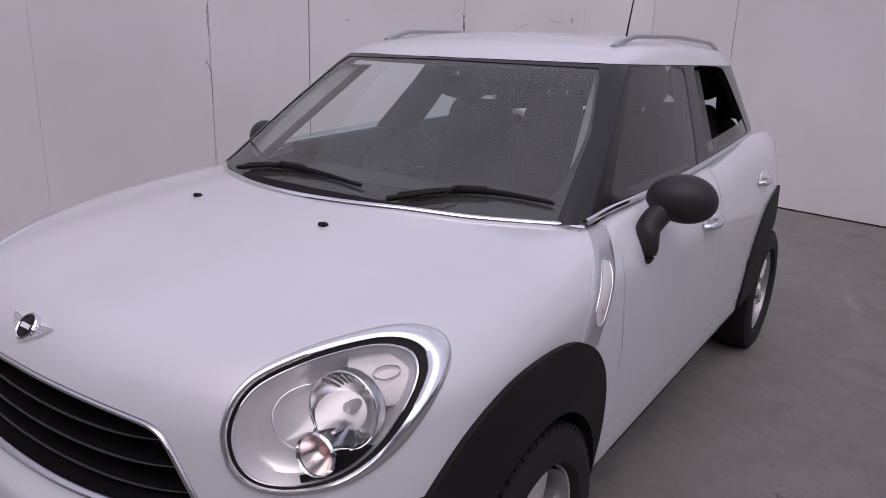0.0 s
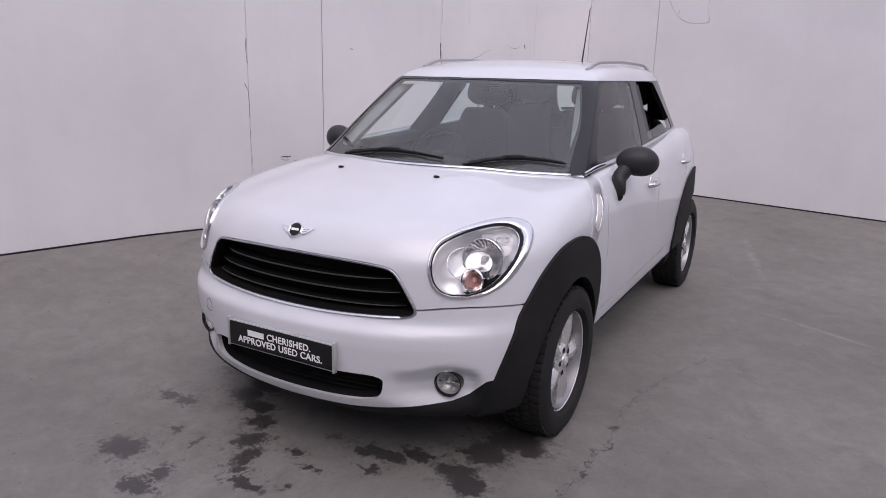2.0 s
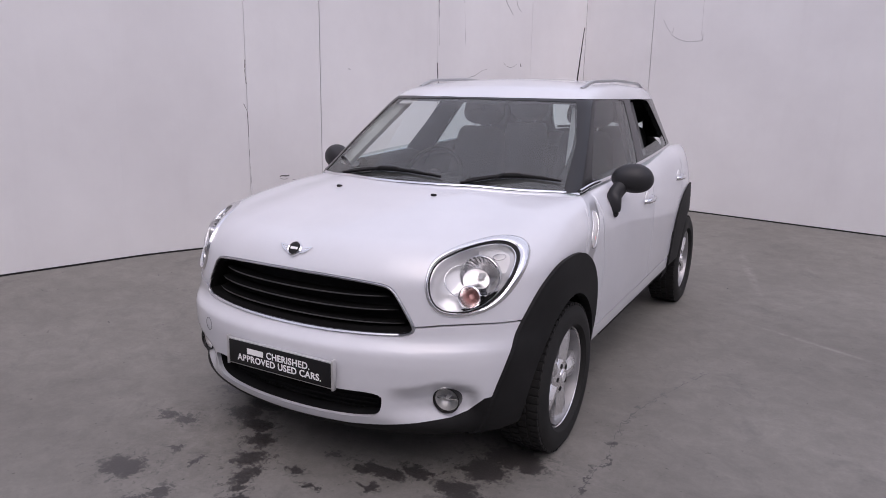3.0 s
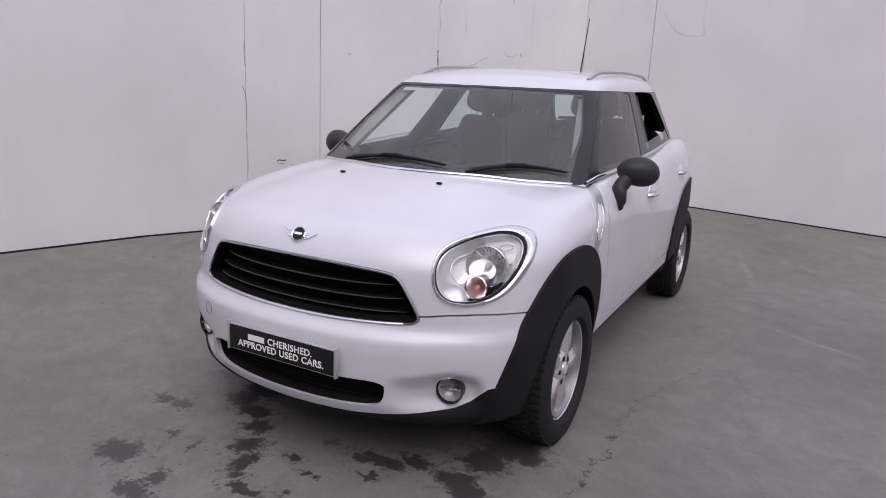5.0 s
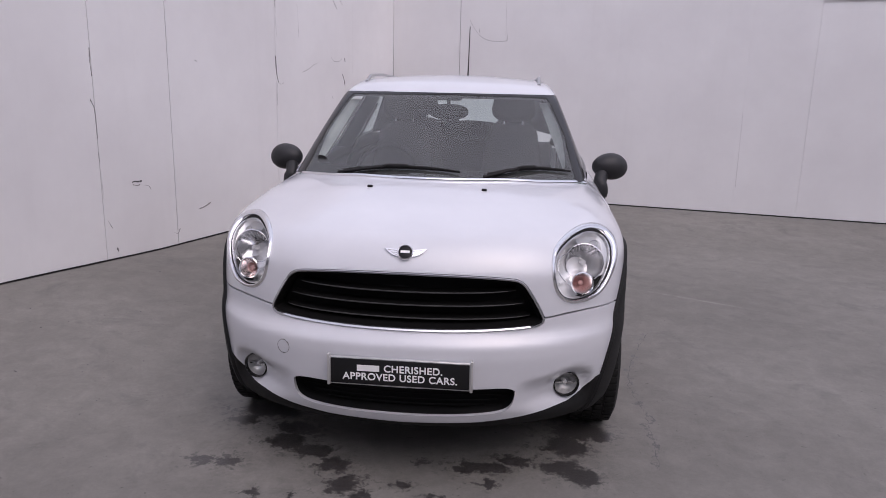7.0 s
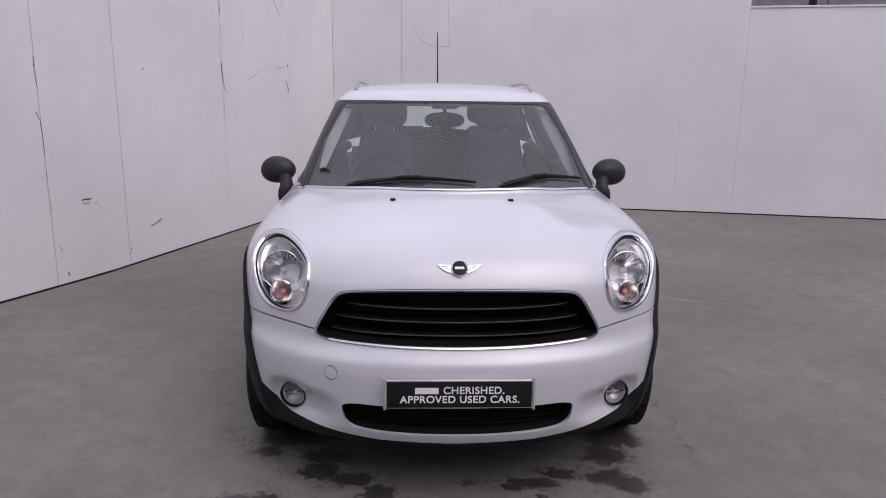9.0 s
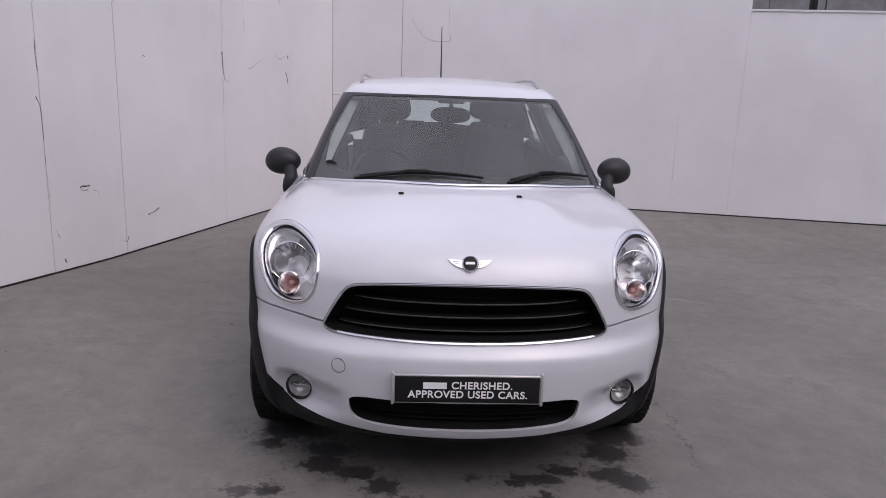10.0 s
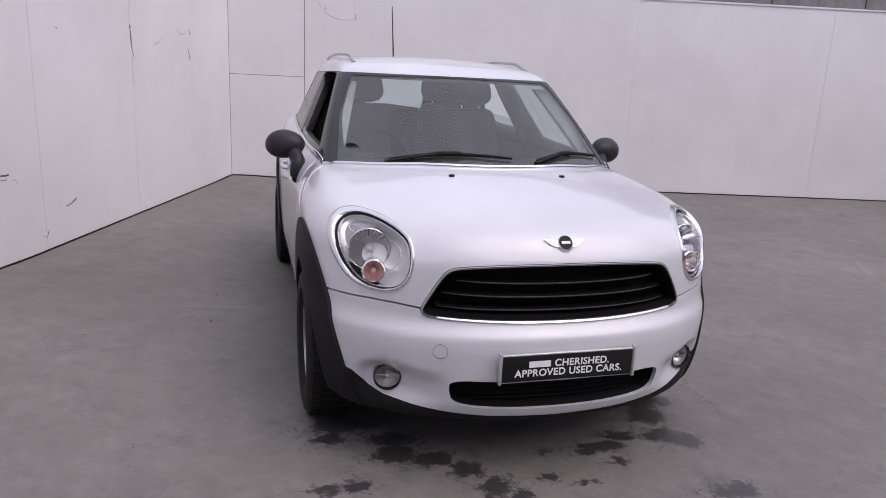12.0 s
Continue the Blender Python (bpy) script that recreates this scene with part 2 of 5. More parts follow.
SILVER = mat("silver_alloy", (0.76, 0.76, 0.77), 0.24, 0.8)
RING = mat("soft_chrome_ring", (0.84, 0.84, 0.86), 0.2, 1.0)
PINK_BOWL = mat("indicator_reflector", (0.92, 0.83, 0.82), 0.22, 1.0)
DIM_REFLECTOR = mat("fluted_lamp_reflector", (0.60, 0.60, 0.61), 0.16, 1.0)
LAMP_SATIN = mat("satin_lamp_bezel", (0.74, 0.74, 0.75), 0.30, 0.45)
FOG_BOWL = mat("fog_lamp_bowl", (0.62, 0.62, 0.62), 0.3, 0.6)
FRAME = mat("satin_chrome_frame", (0.60, 0.60, 0.62), 0.26, 1.0)
GRILLE_BLACK = mat("satin_black_grille", (0.005, 0.005, 0.005), 0.85, spec=0.06)
GRILLE_LIP = mat("worn_grille_lip", (0.05, 0.05, 0.051), 0.35)
BARREL = mat("dull_silver_barrel", (0.38, 0.38, 0.39), 0.42, 0.8)
RUBBER = plastic_material("tyre_rubber", (0.012, 0.012, 0.012), 0.8, 160.0)
REPEATER = mat("pale_repeater_lens", (0.66, 0.65, 0.66), 0.22, coat=0.5)
AMBER = mat("amber_bulb", (0.80, 0.46, 0.43), 0.3)
FABRIC = mat("charcoal_seat_cloth", (0.040, 0.041, 0.042), 0.9, spec=0.2)
DASH = plastic_material("dark_dashboard", (0.036, 0.036, 0.037), 0.7, 300.0)
LINER = plastic_material("pale_pillar_lining", (0.56, 0.56, 0.55), 0.8)
DARK_LINER = plastic_material("grey_pillar_lining", (0.15, 0.15, 0.155), 0.8)
WINDSCREEN = glass_material("windscreen_glass", (0.80, 0.87, 0.855), 1.95, 0.065)
SIDE_GLASS = glass_material("tinted_side_glass", (0.80, 0.88, 0.87), 1.95, 0.035)
LENS = glass_material("clear_lamp_lens", (0.96, 0.96, 0.96), 1.3)
WALL = wall_material()
CONCRETE = concrete_material()
GAP = mat("dark_joint", (0.03, 0.03, 0.032), 0.9)
WALL_MARK = mat("grey_wall_mark", (0.22, 0.21, 0.215), 0.9)
SCUFF = mat("bare_scuff", (0.10, 0.095, 0.10), 0.9)
PLATE_BLACK = mat("plate_black", (0.010, 0.010, 0.011), 0.5, spec=0.25)
PLATE_EDGE = mat("plate_silver_edge", (0.58, 0.58, 0.58), 0.35, 0.6)
LETTER = mat("plate_white_letter", (0.86, 0.86, 0.86), 0.5)
SHED = plastic_material("grey_shed_cladding", (0.16, 0.16, 0.165), 0.7, 30.0)


# ---- building blocks ----
def grown(name, bm, material, parent=None, label=""):
    me = bpy.data.meshes.new(name)
    bm.to_mesh(me)
    bm.free()
    return shown(name, me, material, parent, label)


def shown(name, me, material, parent=None, label=""):
    if material is not None:
        me.materials.clear()
        me.materials.append(material)
    ob = new(name, me)
    if parent is not None:
        ob.parent = parent
    return tagged(ob, label)


part = grown


def smooth(bm, sharp=None):
    for face in bm.faces:
        face.smooth = True
    if sharp:
        for e in bm.edges:
            if len(e.link_faces) == 2 and e.calc_face_angle(0) > radians(sharp):
                e.smooth = False
    return bm


def box(lo, hi, bevel=0.0, segments=2):
    bm = bmesh.new()
    bmesh.ops.create_cube(bm, size=1, matrix=Matrix.Translation([(a + b) / 2 for a, b in zip(lo, hi)]) @ Matrix.Diagonal((*[b - a for a, b in zip(lo, hi)], 1)))
    if bevel:
        bmesh.ops.bevel(bm, geom=bm.edges[:], offset=bevel, segments=segments, affect="EDGES", profile=0.5)
        smooth(bm, 50)
    return bm


def prism(points, axis, lo, hi):
    """A closed prism: points in the plane across the axis (x: y, z; y: x, z; z: x, y)."""
    area = sum(a[0] * b[1] - b[0] * a[1] for a, b in zip(points, points[1:] + points[:1]))
    if (area < 0) != (axis == 1):
        points = points[::-1]
    bm = bmesh.new()

    def at(p, d):
        v = list(p)
        v.insert(axis, d)
        return bm.verts.new(v)
    a, b = [at(p, lo) for p in points], [at(p, hi) for p in points]
    bm.faces.new(a[::-1])
    bm.faces.new(b)
    for k in range(len(points)):
        j = (k + 1) % len(points)
        bm.faces.new((a[k], a[j], b[j], b[k]))
    bmesh.ops.recalc_face_normals(bm, faces=bm.faces)
    return bm


def rounded(points, times=3, closed=True):
    """Chaikin's corner cutting."""
    for _ in range(times):
        out, n = [], len(points)
        for k in range(n if closed else n - 1):
            a, b = points[k], points[(k + 1) % n]
            out += [tuple(0.75 * u + 0.25 * v for u, v in zip(a, b)), tuple(0.25 * u + 0.75 * v for u, v in zip(a, b))]
        points = out if closed else [points[0], *out, points[-1]]
    return points


def mirrored(points):
    return points + [(-x, z) for x, z in points[::-1] if abs(x) > 1e-6]


def tube(path, radius, sides=8, closed=False, flat=1.0):
    """A rod along a path of points. radius: a number, or one for each point. flat: its height over its width."""
    bm = bmesh.new()
    pts = [Vector(p) for p in path]
    n, rings = len(pts), []
    up = Vector((0, 0, 1))
    for k, p in enumerate(pts):
        a, b = (pts[k - 1], pts[(k + 1) % n]) if closed else (pts[max(k - 1, 0)], pts[min(k + 1, n - 1)])
        t = (b - a).normalized()
        s = t.cross(up)
        s = s.normalized() if s.length > 1e-3 else Vector((1, 0, 0))
        w = s.cross(t).normalized()
        r = radius[k] if isinstance(radius, (list, tuple)) else radius
        rings.append([bm.verts.new(p + s * r * math.cos(c) + w * r * flat * math.sin(c)) for c in [2 * math.pi * i / sides for i in range(sides)]])
    for k in range(n if closed else n - 1):
        a, b = rings[k], rings[(k + 1) % n]
        for i in range(sides):
            j = (i + 1) % sides
            bm.faces.new((a[i], a[j], b[j], b[i]))
    if not closed:
        bm.faces.new(rings[0][::-1])
        bm.faces.new(rings[-1])
    bmesh.ops.recalc_face_normals(bm, faces=bm.faces)
    return smooth(bm, 60)


def turned(profile, steps=48, m=None):
    """A solid of revolution round the x axis. profile: (x, radius) from one end to the other."""
    bm = bmesh.new()
    rings = []
    for x, r in profile:
        if r < 1e-6:
            rings.append([bm.verts.new((x, 0, 0))])
        else:
            rings.append([bm.verts.new((x, r * math.cos(c), r * math.sin(c))) for c in [2 * math.pi * i / steps for i in range(steps)]])
    for a, b in zip(rings, rings[1:]):
        for i in range(steps):
            j = (i + 1) % steps
            if len(a) == 1 and len(b) == 1:
                continue
            if len(a) == 1:
                bm.faces.new((a[0], b[i], b[j]))
            elif len(b) == 1:
                bm.faces.new((a[i], a[j], b[0]))
            else:
                bm.faces.new((a[i], a[j], b[j], b[i]))
    bmesh.ops.recalc_face_normals(bm, faces=bm.faces)
    if m is not None:
        bm.transform(m)
    return smooth(bm, 40)


def sheet(rows, thick=0.0):
    """A grid of points as a smooth sheet."""
    bm = bmesh.new()
    vs = [[bm.verts.new(p) for p in row] for row in rows]
    for a, b in zip(vs, vs[1:]):
        for i in range(len(a) - 1):
            bm.faces.new((a[i], a[i + 1], b[i + 1], b[i]))
    if thick:
        bmesh.ops.solidify(bm, geom=bm.faces[:], thickness=thick)
    bmesh.ops.recalc_face_normals(bm, faces=bm.faces)
    return smooth(bm, 50)


def mesh_of(bm):
    me = bpy.data.meshes.new("shape")
    bm.to_mesh(me)
    bm.free()
    return me


def carve(me, cutter, how="DIFFERENCE"):
    """The mesh me after a boolean with the bmesh or mesh cutter."""
    if isinstance(cutter, bmesh.types.BMesh):
        cutter = mesh_of(cutter)
    a, b = bpy.data.objects.new("a", me), bpy.data.objects.new("b", cutter)
    scene.collection.objects.link(a), scene.collection.objects.link(b)
    mod = a.modifiers.new("cut", "BOOLEAN")
    mod.operation, mod.object, mod.solver = how, b, "MANIFOLD"
    deps = bpy.context.evaluated_depsgraph_get()
    out = bpy.data.meshes.new_from_object(a.evaluated_get(deps))
    if len(out.polygons) == 0 or (how == "DIFFERENCE" and len(out.polygons) == len(me.polygons)):
        mod.solver = "EXACT"
        deps = bpy.context.evaluated_depsgraph_get()
        out = bpy.data.meshes.new_from_object(a.evaluated_get(deps))
    bpy.data.objects.remove(a), bpy.data.objects.remove(b)
    bpy.data.meshes.remove(cutter)
    return out


# ---- the car's surfaces ----
def curve_table(points, soft=0.02):
    zs = np.linspace(points[0][0], points[-1][0], 800)
    v = np.interp(zs, *zip(*points))
    w = max(1, int(soft / (zs[1] - zs[0])))
    for _ in range(2):
        k = np.ones(2 * w + 1) / (2 * w + 1)
        v = np.convolve(np.pad(v, w, mode="edge"), k, "valid")
    return lambda z: np.interp(z, zs, v)


side_width = curve_table([(0.1, 0.80), (0.25, 0.835), (0.36, 0.856), (0.5, 0.866), (0.72, 0.868), (0.86, 0.862), (0.96, 0.845), (1.06, 0.815), (1.2, 0.775)], 0.03)
nose_set = curve_table([(0.1, 0.17), (0.19, 0.10), (0.235, 0.055), (0.29, 0.03), (0.4, 0.018), (0.5, 0.012), (0.55, 0.016), (0.575, 0.04), (0.6, 0.055), (0.7, 0.062), (0.8, 0.074), (0.9, 0.10), (1.1, 0.15)], 0.012)
bonnet_line = curve_table([(-0.3, 0.80), (0.05, 0.86), (0.12, 0.893), (0.25, 0.93), (0.45, 0.973), (0.73, 1.022), (1.0, 1.055), (1.25, 1.07), (1.6, 1.125), (2.3, 1.16), (3.1, 1.205), (4.3, 1.215)], 0.06)


def smooth_max(a, b, k):
    h = np.clip(0.5 + 0.5 * (a - b) / k, 0, 1)
    return b + (a - b) * h + k * h * (1 - h)


def step_up(v, a, b):
    t = np.clip((v - a) / (b - a), 0, 1)
    return t * t * (3 - 2 * t)


def lower_body(x, y, z):
    """Under zero inside the lower body: nose, sides and bonnet."""
    x = np.abs(x)
    w = side_width(z) * (1 + 0.026 * np.exp(-(((y - 0.50) / 0.35) ** 2)))
    # fog lamp pocket: a crisp upper brow that runs out towards the intake and the lower lip
    brow = 0.398 + 0.026 * np.exp(-(((x - 0.625) / 0.075) ** 2))
    dent = 0.060 * step_up(x, 0.40, 0.57) * (1 - step_up(x, 0.67, 0.74)) * (1 - step_up(z, brow - 0.045, brow + 0.030)) * step_up(z, 0.245, 0.335)
    front = np.clip((1.4 - y) / (1.4 - nose_set(z) - dent), 0, None)
    back = np.clip((y - 2.9) / (1.16 + 0.0 * z), 0, None)
    f = (x / w) ** 2.15 + front ** 5.5 + back ** 4
    plan = (f ** (1 / 3.2) - 1) * 0.85
    plan = plan + 0.012 * np.exp(-(((x - 0.66) / 0.15) ** 2) - ((y - 0.32) / 0.2) ** 2 - ((z - 0.81) / 0.13) ** 2)
    ramp = np.clip((0.66 - 0.1 * y - x) / 0.26, 0, 1)
    dome = 0.012 * ramp ** 2 * (3 - 2 * ramp)
    top = (z - bonnet_line(y) - dome + 0.095 * x * x) * 0.92
    under = 0.200 - z
    return smooth_max(smooth_max(plan, top, 0.11), under, 0.03)


roof_line = curve_table([(1.0, 1.30), (1.55, 1.445), (1.72, 1.50), (2.0, 1.543), (2.5, 1.56), (3.2, 1.545), (3.9, 1.48), (4.3, 1.44)], 0.08)


def screen_y(x, z):
    return 0.975 + 0.43 * x * x + (z - 1.04) * 1.49


def cabin(x, y, z):
    """Under zero inside the cabin: screens, side glass and roof."""
    x = np.abs(x)
    side = (x - (0.80 - 0.47 * (z - 1.04)) + 0.012 * (y - 2.3) ** 2 + 0.15 * np.clip(y - 2.75, 0, None) ** 2 + 0.045 * np.clip((2.0 - y) / 0.75, 0, 1.2) ** 2) * 0.9
    screen = (screen_y(x, z) - y) * 0.557
    roof = z - roof_line(y) + 0.11 * x * x
    back = (y - 4.0 + 0.30 * x * x + 0.55 * (z - 1.05)) * 0.85
    under = 0.93 - z
    f = smooth_max(side, screen, 0.035)
    f = smooth_max(f, roof, 0.05)
    return smooth_max(smooth_max(f, back, 0.06), under, 0.01)


def slope(field, p):
    e, out = 1e-4, []
    for k in range(3):
        d = np.zeros(3)
        d[k] = e
        out.append(field(*(p + d).T) - field(*(p - d).T))
    g = np.stack(out, 1)
    return g / np.maximum(np.linalg.norm(g, axis=1, keepdims=True), 1e-12)


def skin(field, front, rear, height, offset=0.0, turns=216, along=70, fan=88):
    """A closed mesh where field = offset: rays from a spine at this height, with a fan at each end."""
    stations = [(front, -b) for b in np.linspace(90, 0, fan + 1)[:-1]] + [(y, 0.0) for y in np.linspace(front, rear, along)] + [(rear, b) for b in np.linspace(0, 90, fan // 2 + 1)[1:]]
    ang = np.linspace(0, 2 * np.pi, turns, endpoint=False)
    c, d = [], []
    for y, b in stations:
        b = math.radians(b)
        for a in (ang if abs(abs(b) - math.pi / 2) > 1e-6 else ang[:1]):
            c.append((0, y, height))
            d.append((math.cos(b) * math.cos(a), math.sin(b), math.cos(b) * math.sin(a)))
    c, d = np.array(c), np.array(d)
    lo, hi = np.zeros(len(c)), np.full(len(c), 2.6)
    for _ in range(36):
        mid = (lo + hi) / 2
        inside = field(*(c + d * mid[:, None]).T) < offset
        lo, hi = np.where(inside, mid, lo), np.where(inside, hi, mid)
    p = c + d * lo[:, None]
    faces, n = [], len(stations)
    start = [0] + [1 + turns * k for k in range(n - 1)]
    for i in range(turns):
        j = (i + 1) % turns
        faces.append((0, 1 + i, 1 + j))
        for k in range(1, n - 2):
            a, b = start[k], start[k + 1]
            faces.append((a + i, b + i, b + j, a + j))
        faces.append((start[n - 2] + i, len(p) - 1, start[n - 2] + j))
    me = bpy.data.meshes.new("skin")
    me.from_pydata(p.tolist(), [], faces)
    me.update()
    bm = bmesh.new()
    bm.from_mesh(me)
    bmesh.ops.recalc_face_normals(bm, faces=bm.faces)
    bm.to_mesh(me)
    bm.free()
    return me


def polished(me, field):
    """Shade the faces that lie on a field's skin by the field's own slope, the cut faces flat."""
    me.update()
    n = len(me.loops)
    vi = np.empty(n, int)
    me.loops.foreach_get("vertex_index", vi)
    co = np.empty(len(me.vertices) * 3)
    me.vertices.foreach_get("co", co)
    g = slope(field, co.reshape(-1, 3))[vi]
    fn = np.empty(len(me.polygons) * 3)
    me.polygons.foreach_get("normal", fn)
    total = np.empty(len(me.polygons), int)
    me.polygons.foreach_get("loop_total", total)
    f = np.repeat(fn.reshape(-1, 3), total, axis=0)
    outer = (f * g).sum(1) > 0.6
    normals = np.where(outer[:, None], g, f)
    me.polygons.foreach_set("use_smooth", np.ones(len(me.polygons), bool))
    me.normals_split_custom_set(normals.tolist())
    return me


def outer_only(me, field):
    """Keep the outward faces of a thin shell: one sheet of glass."""
    bm = bmesh.new()
    bm.from_mesh(me)
    bm.normal_update()
    mid = np.array([f.calc_center_median() for f in bm.faces])
    g = slope(field, mid)
    gone = [f for f, n in zip(bm.faces, g) if f.normal.dot(Vector(n)) < 0.8]
    bmesh.ops.delete(bm, geom=gone, context="FACES")
    bm.to_mesh(me)
    bm.free()
    return me


def root(field, fixed, axis, start, stop):
    """Where a line along an axis first meets the field: fixed holds the two other coordinates."""
    lo = hi = None
    last = start
    for s in np.linspace(start, stop, 160):
        p = list(fixed)
        p.insert(axis, s)
        if field(*[np.array([v]) for v in p])[0] < 0:
            lo, hi = last, s
            break
        last = s
    if lo is None:
        return stop
    for _ in range(30):
        m = (lo + hi) / 2
        p = list(fixed)
        p.insert(axis, m)
        if field(*[np.array([v]) for v in p])[0] < 0:
            hi = m
        else:
            lo = m
    return hi


def nose_at(x, z):
    return root(lower_body, (x, z), 1, -0.3, 1.4)


def top_at(x, y):
    return root(lower_body, (x, y), 2, 1.5, 0.4)


def flank_at(y, z):
    return root(lower_body, (y, z), 0, 1.2, 0.2)


def flank_cabin(y, z):
    return root(cabin, (y, z), 0, 1.2, 0.1)


# ---- ground and walls ----
GROUND = -0.04
LEFT_A, LEFT_WAY = (-3.025, 1.568), (0.2961, 0.9552)      # a point of the left wall and its direction
CORNER = (-1.267, 7.239)
RIGHT_WAY = (0.9740, -0.2265)


def along_wall(origin, way, a, out=0.0):
    return origin[0] + way[0] * a + way[1] * out, origin[1] + way[1] * a - way[0] * out


def base_gap(origin, way, a, b, parent):
    """A dark strip painting the shadow gap under a wall's boards, following the ground."""
    rows = [[], []]
    for s in np.linspace(a, b, 50):
        x, y = along_wall(origin, way, s, 0.006)
        g = ground_height(x, y)
        rows[0].append((x, y, g - 0.03))
        rows[1].append((x, y, g + 0.014))
    return grown("base_gap", sheet(rows, 0.003), GAP, parent)


def ground_height(x, y):
    """Level where the car stands, rising a little towards both walls."""
    dl = (x - LEFT_A[0]) * LEFT_WAY[1] - (y - LEFT_A[1]) * LEFT_WAY[0]
    dr = (CORNER[0] - x) * RIGHT_WAY[1] - (CORNER[1] - y) * RIGHT_WAY[0]
    s = (x - LEFT_A[0]) * LEFT_WAY[0] + (y - LEFT_A[1]) * LEFT_WAY[1]
    rise = 0.18 - 0.045 * min(1.0, max(0.0, (s - 0.2) / 1.4))
    if abs(dr) < dl:
        rise = 0.135
    rise = 0.5 * rise + 0.5 * 0.152 if abs(abs(dr) - dl) < 0.3 else rise
    t = min(1.0, max(0.0, 1 - max(0.0, min(dl, abs(dr) if y < 9 else 0)) / 2.1))
    return GROUND + rise * t * t * (3 - 2 * t)


def ground():
    near = [-5 + 0.2 * k for k in range(76)]
    xs = [-400, -120, -40, -15, -8] + near + [13, 20, 45, 130, 400]
    ys = [-400, -120, -40, -15, -9] + [-6 + 0.2 * k for k in range(80)] + [13, 20, 45, 130, 400]
    ob = grown("ground", sheet([[(x, y, ground_height(x, y)) for x in xs] for y in ys]), CONCRETE)
    tagged(ob, "grey worn concrete yard with dark wet patches", "ground", kind="structure")
    # a hairline crack
    rnd = random.Random(12)
    line = []
    for (x0, y0), (x1, y1) in zip(CRACK, CRACK[1:]):
        for k in range(9):
            t = k / 9
            x, y = x0 + (x1 - x0) * t + rnd.uniform(-0.006, 0.006), y0 + (y1 - y0) * t
            line.append((x, y, ground_height(x, y)))
    part("crack", tube(line, [rnd.uniform(0.0003, 0.0016) for _ in line], 6, flat=0.3), SCUFF, ob)


def wall_panel(origin, way, a, b, lo, hi, parent, proud=0.0, name="panel", material=None, thick=0.05):
    """A slab of wall between a and b metres along the wall, its face proud towards the yard."""
    side = Vector((way[1], -way[0], 0))
    along = Vector((way[0], way[1], 0))
    bm = box((a, -thick, lo), (b, proud, hi))
    m = Matrix(((along.x, side.x, 0, origin[0]), (along.y, side.y, 0, origin[1]), (0, 0, 1, 0), (0, 0, 0, 1)))
    bm.transform(m)
    bmesh.ops.recalc_face_normals(bm, faces=bm.faces)
    return grown(name, bm, material or WALL, parent)


def scuff(origin, way, path, radius, parent, material=None):
    """A thin ragged mark on a wall: path of (along, height)."""
    side = Vector((way[1], -way[0], 0))
    rnd = random.Random(len(path) + int(path[0][0] * 100))
    pts = [Vector((origin[0] + way[0] * a, origin[1] + way[1] * a, z)) + side * 0.002 for a, z in rounded(path, 2, False)]
    rad = [radius * rnd.uniform(0.4, 1.2) for _ in pts]
    bm = tube(pts, rad, 6)
    return grown("scuff", bm, material or WALL_MARK, parent)


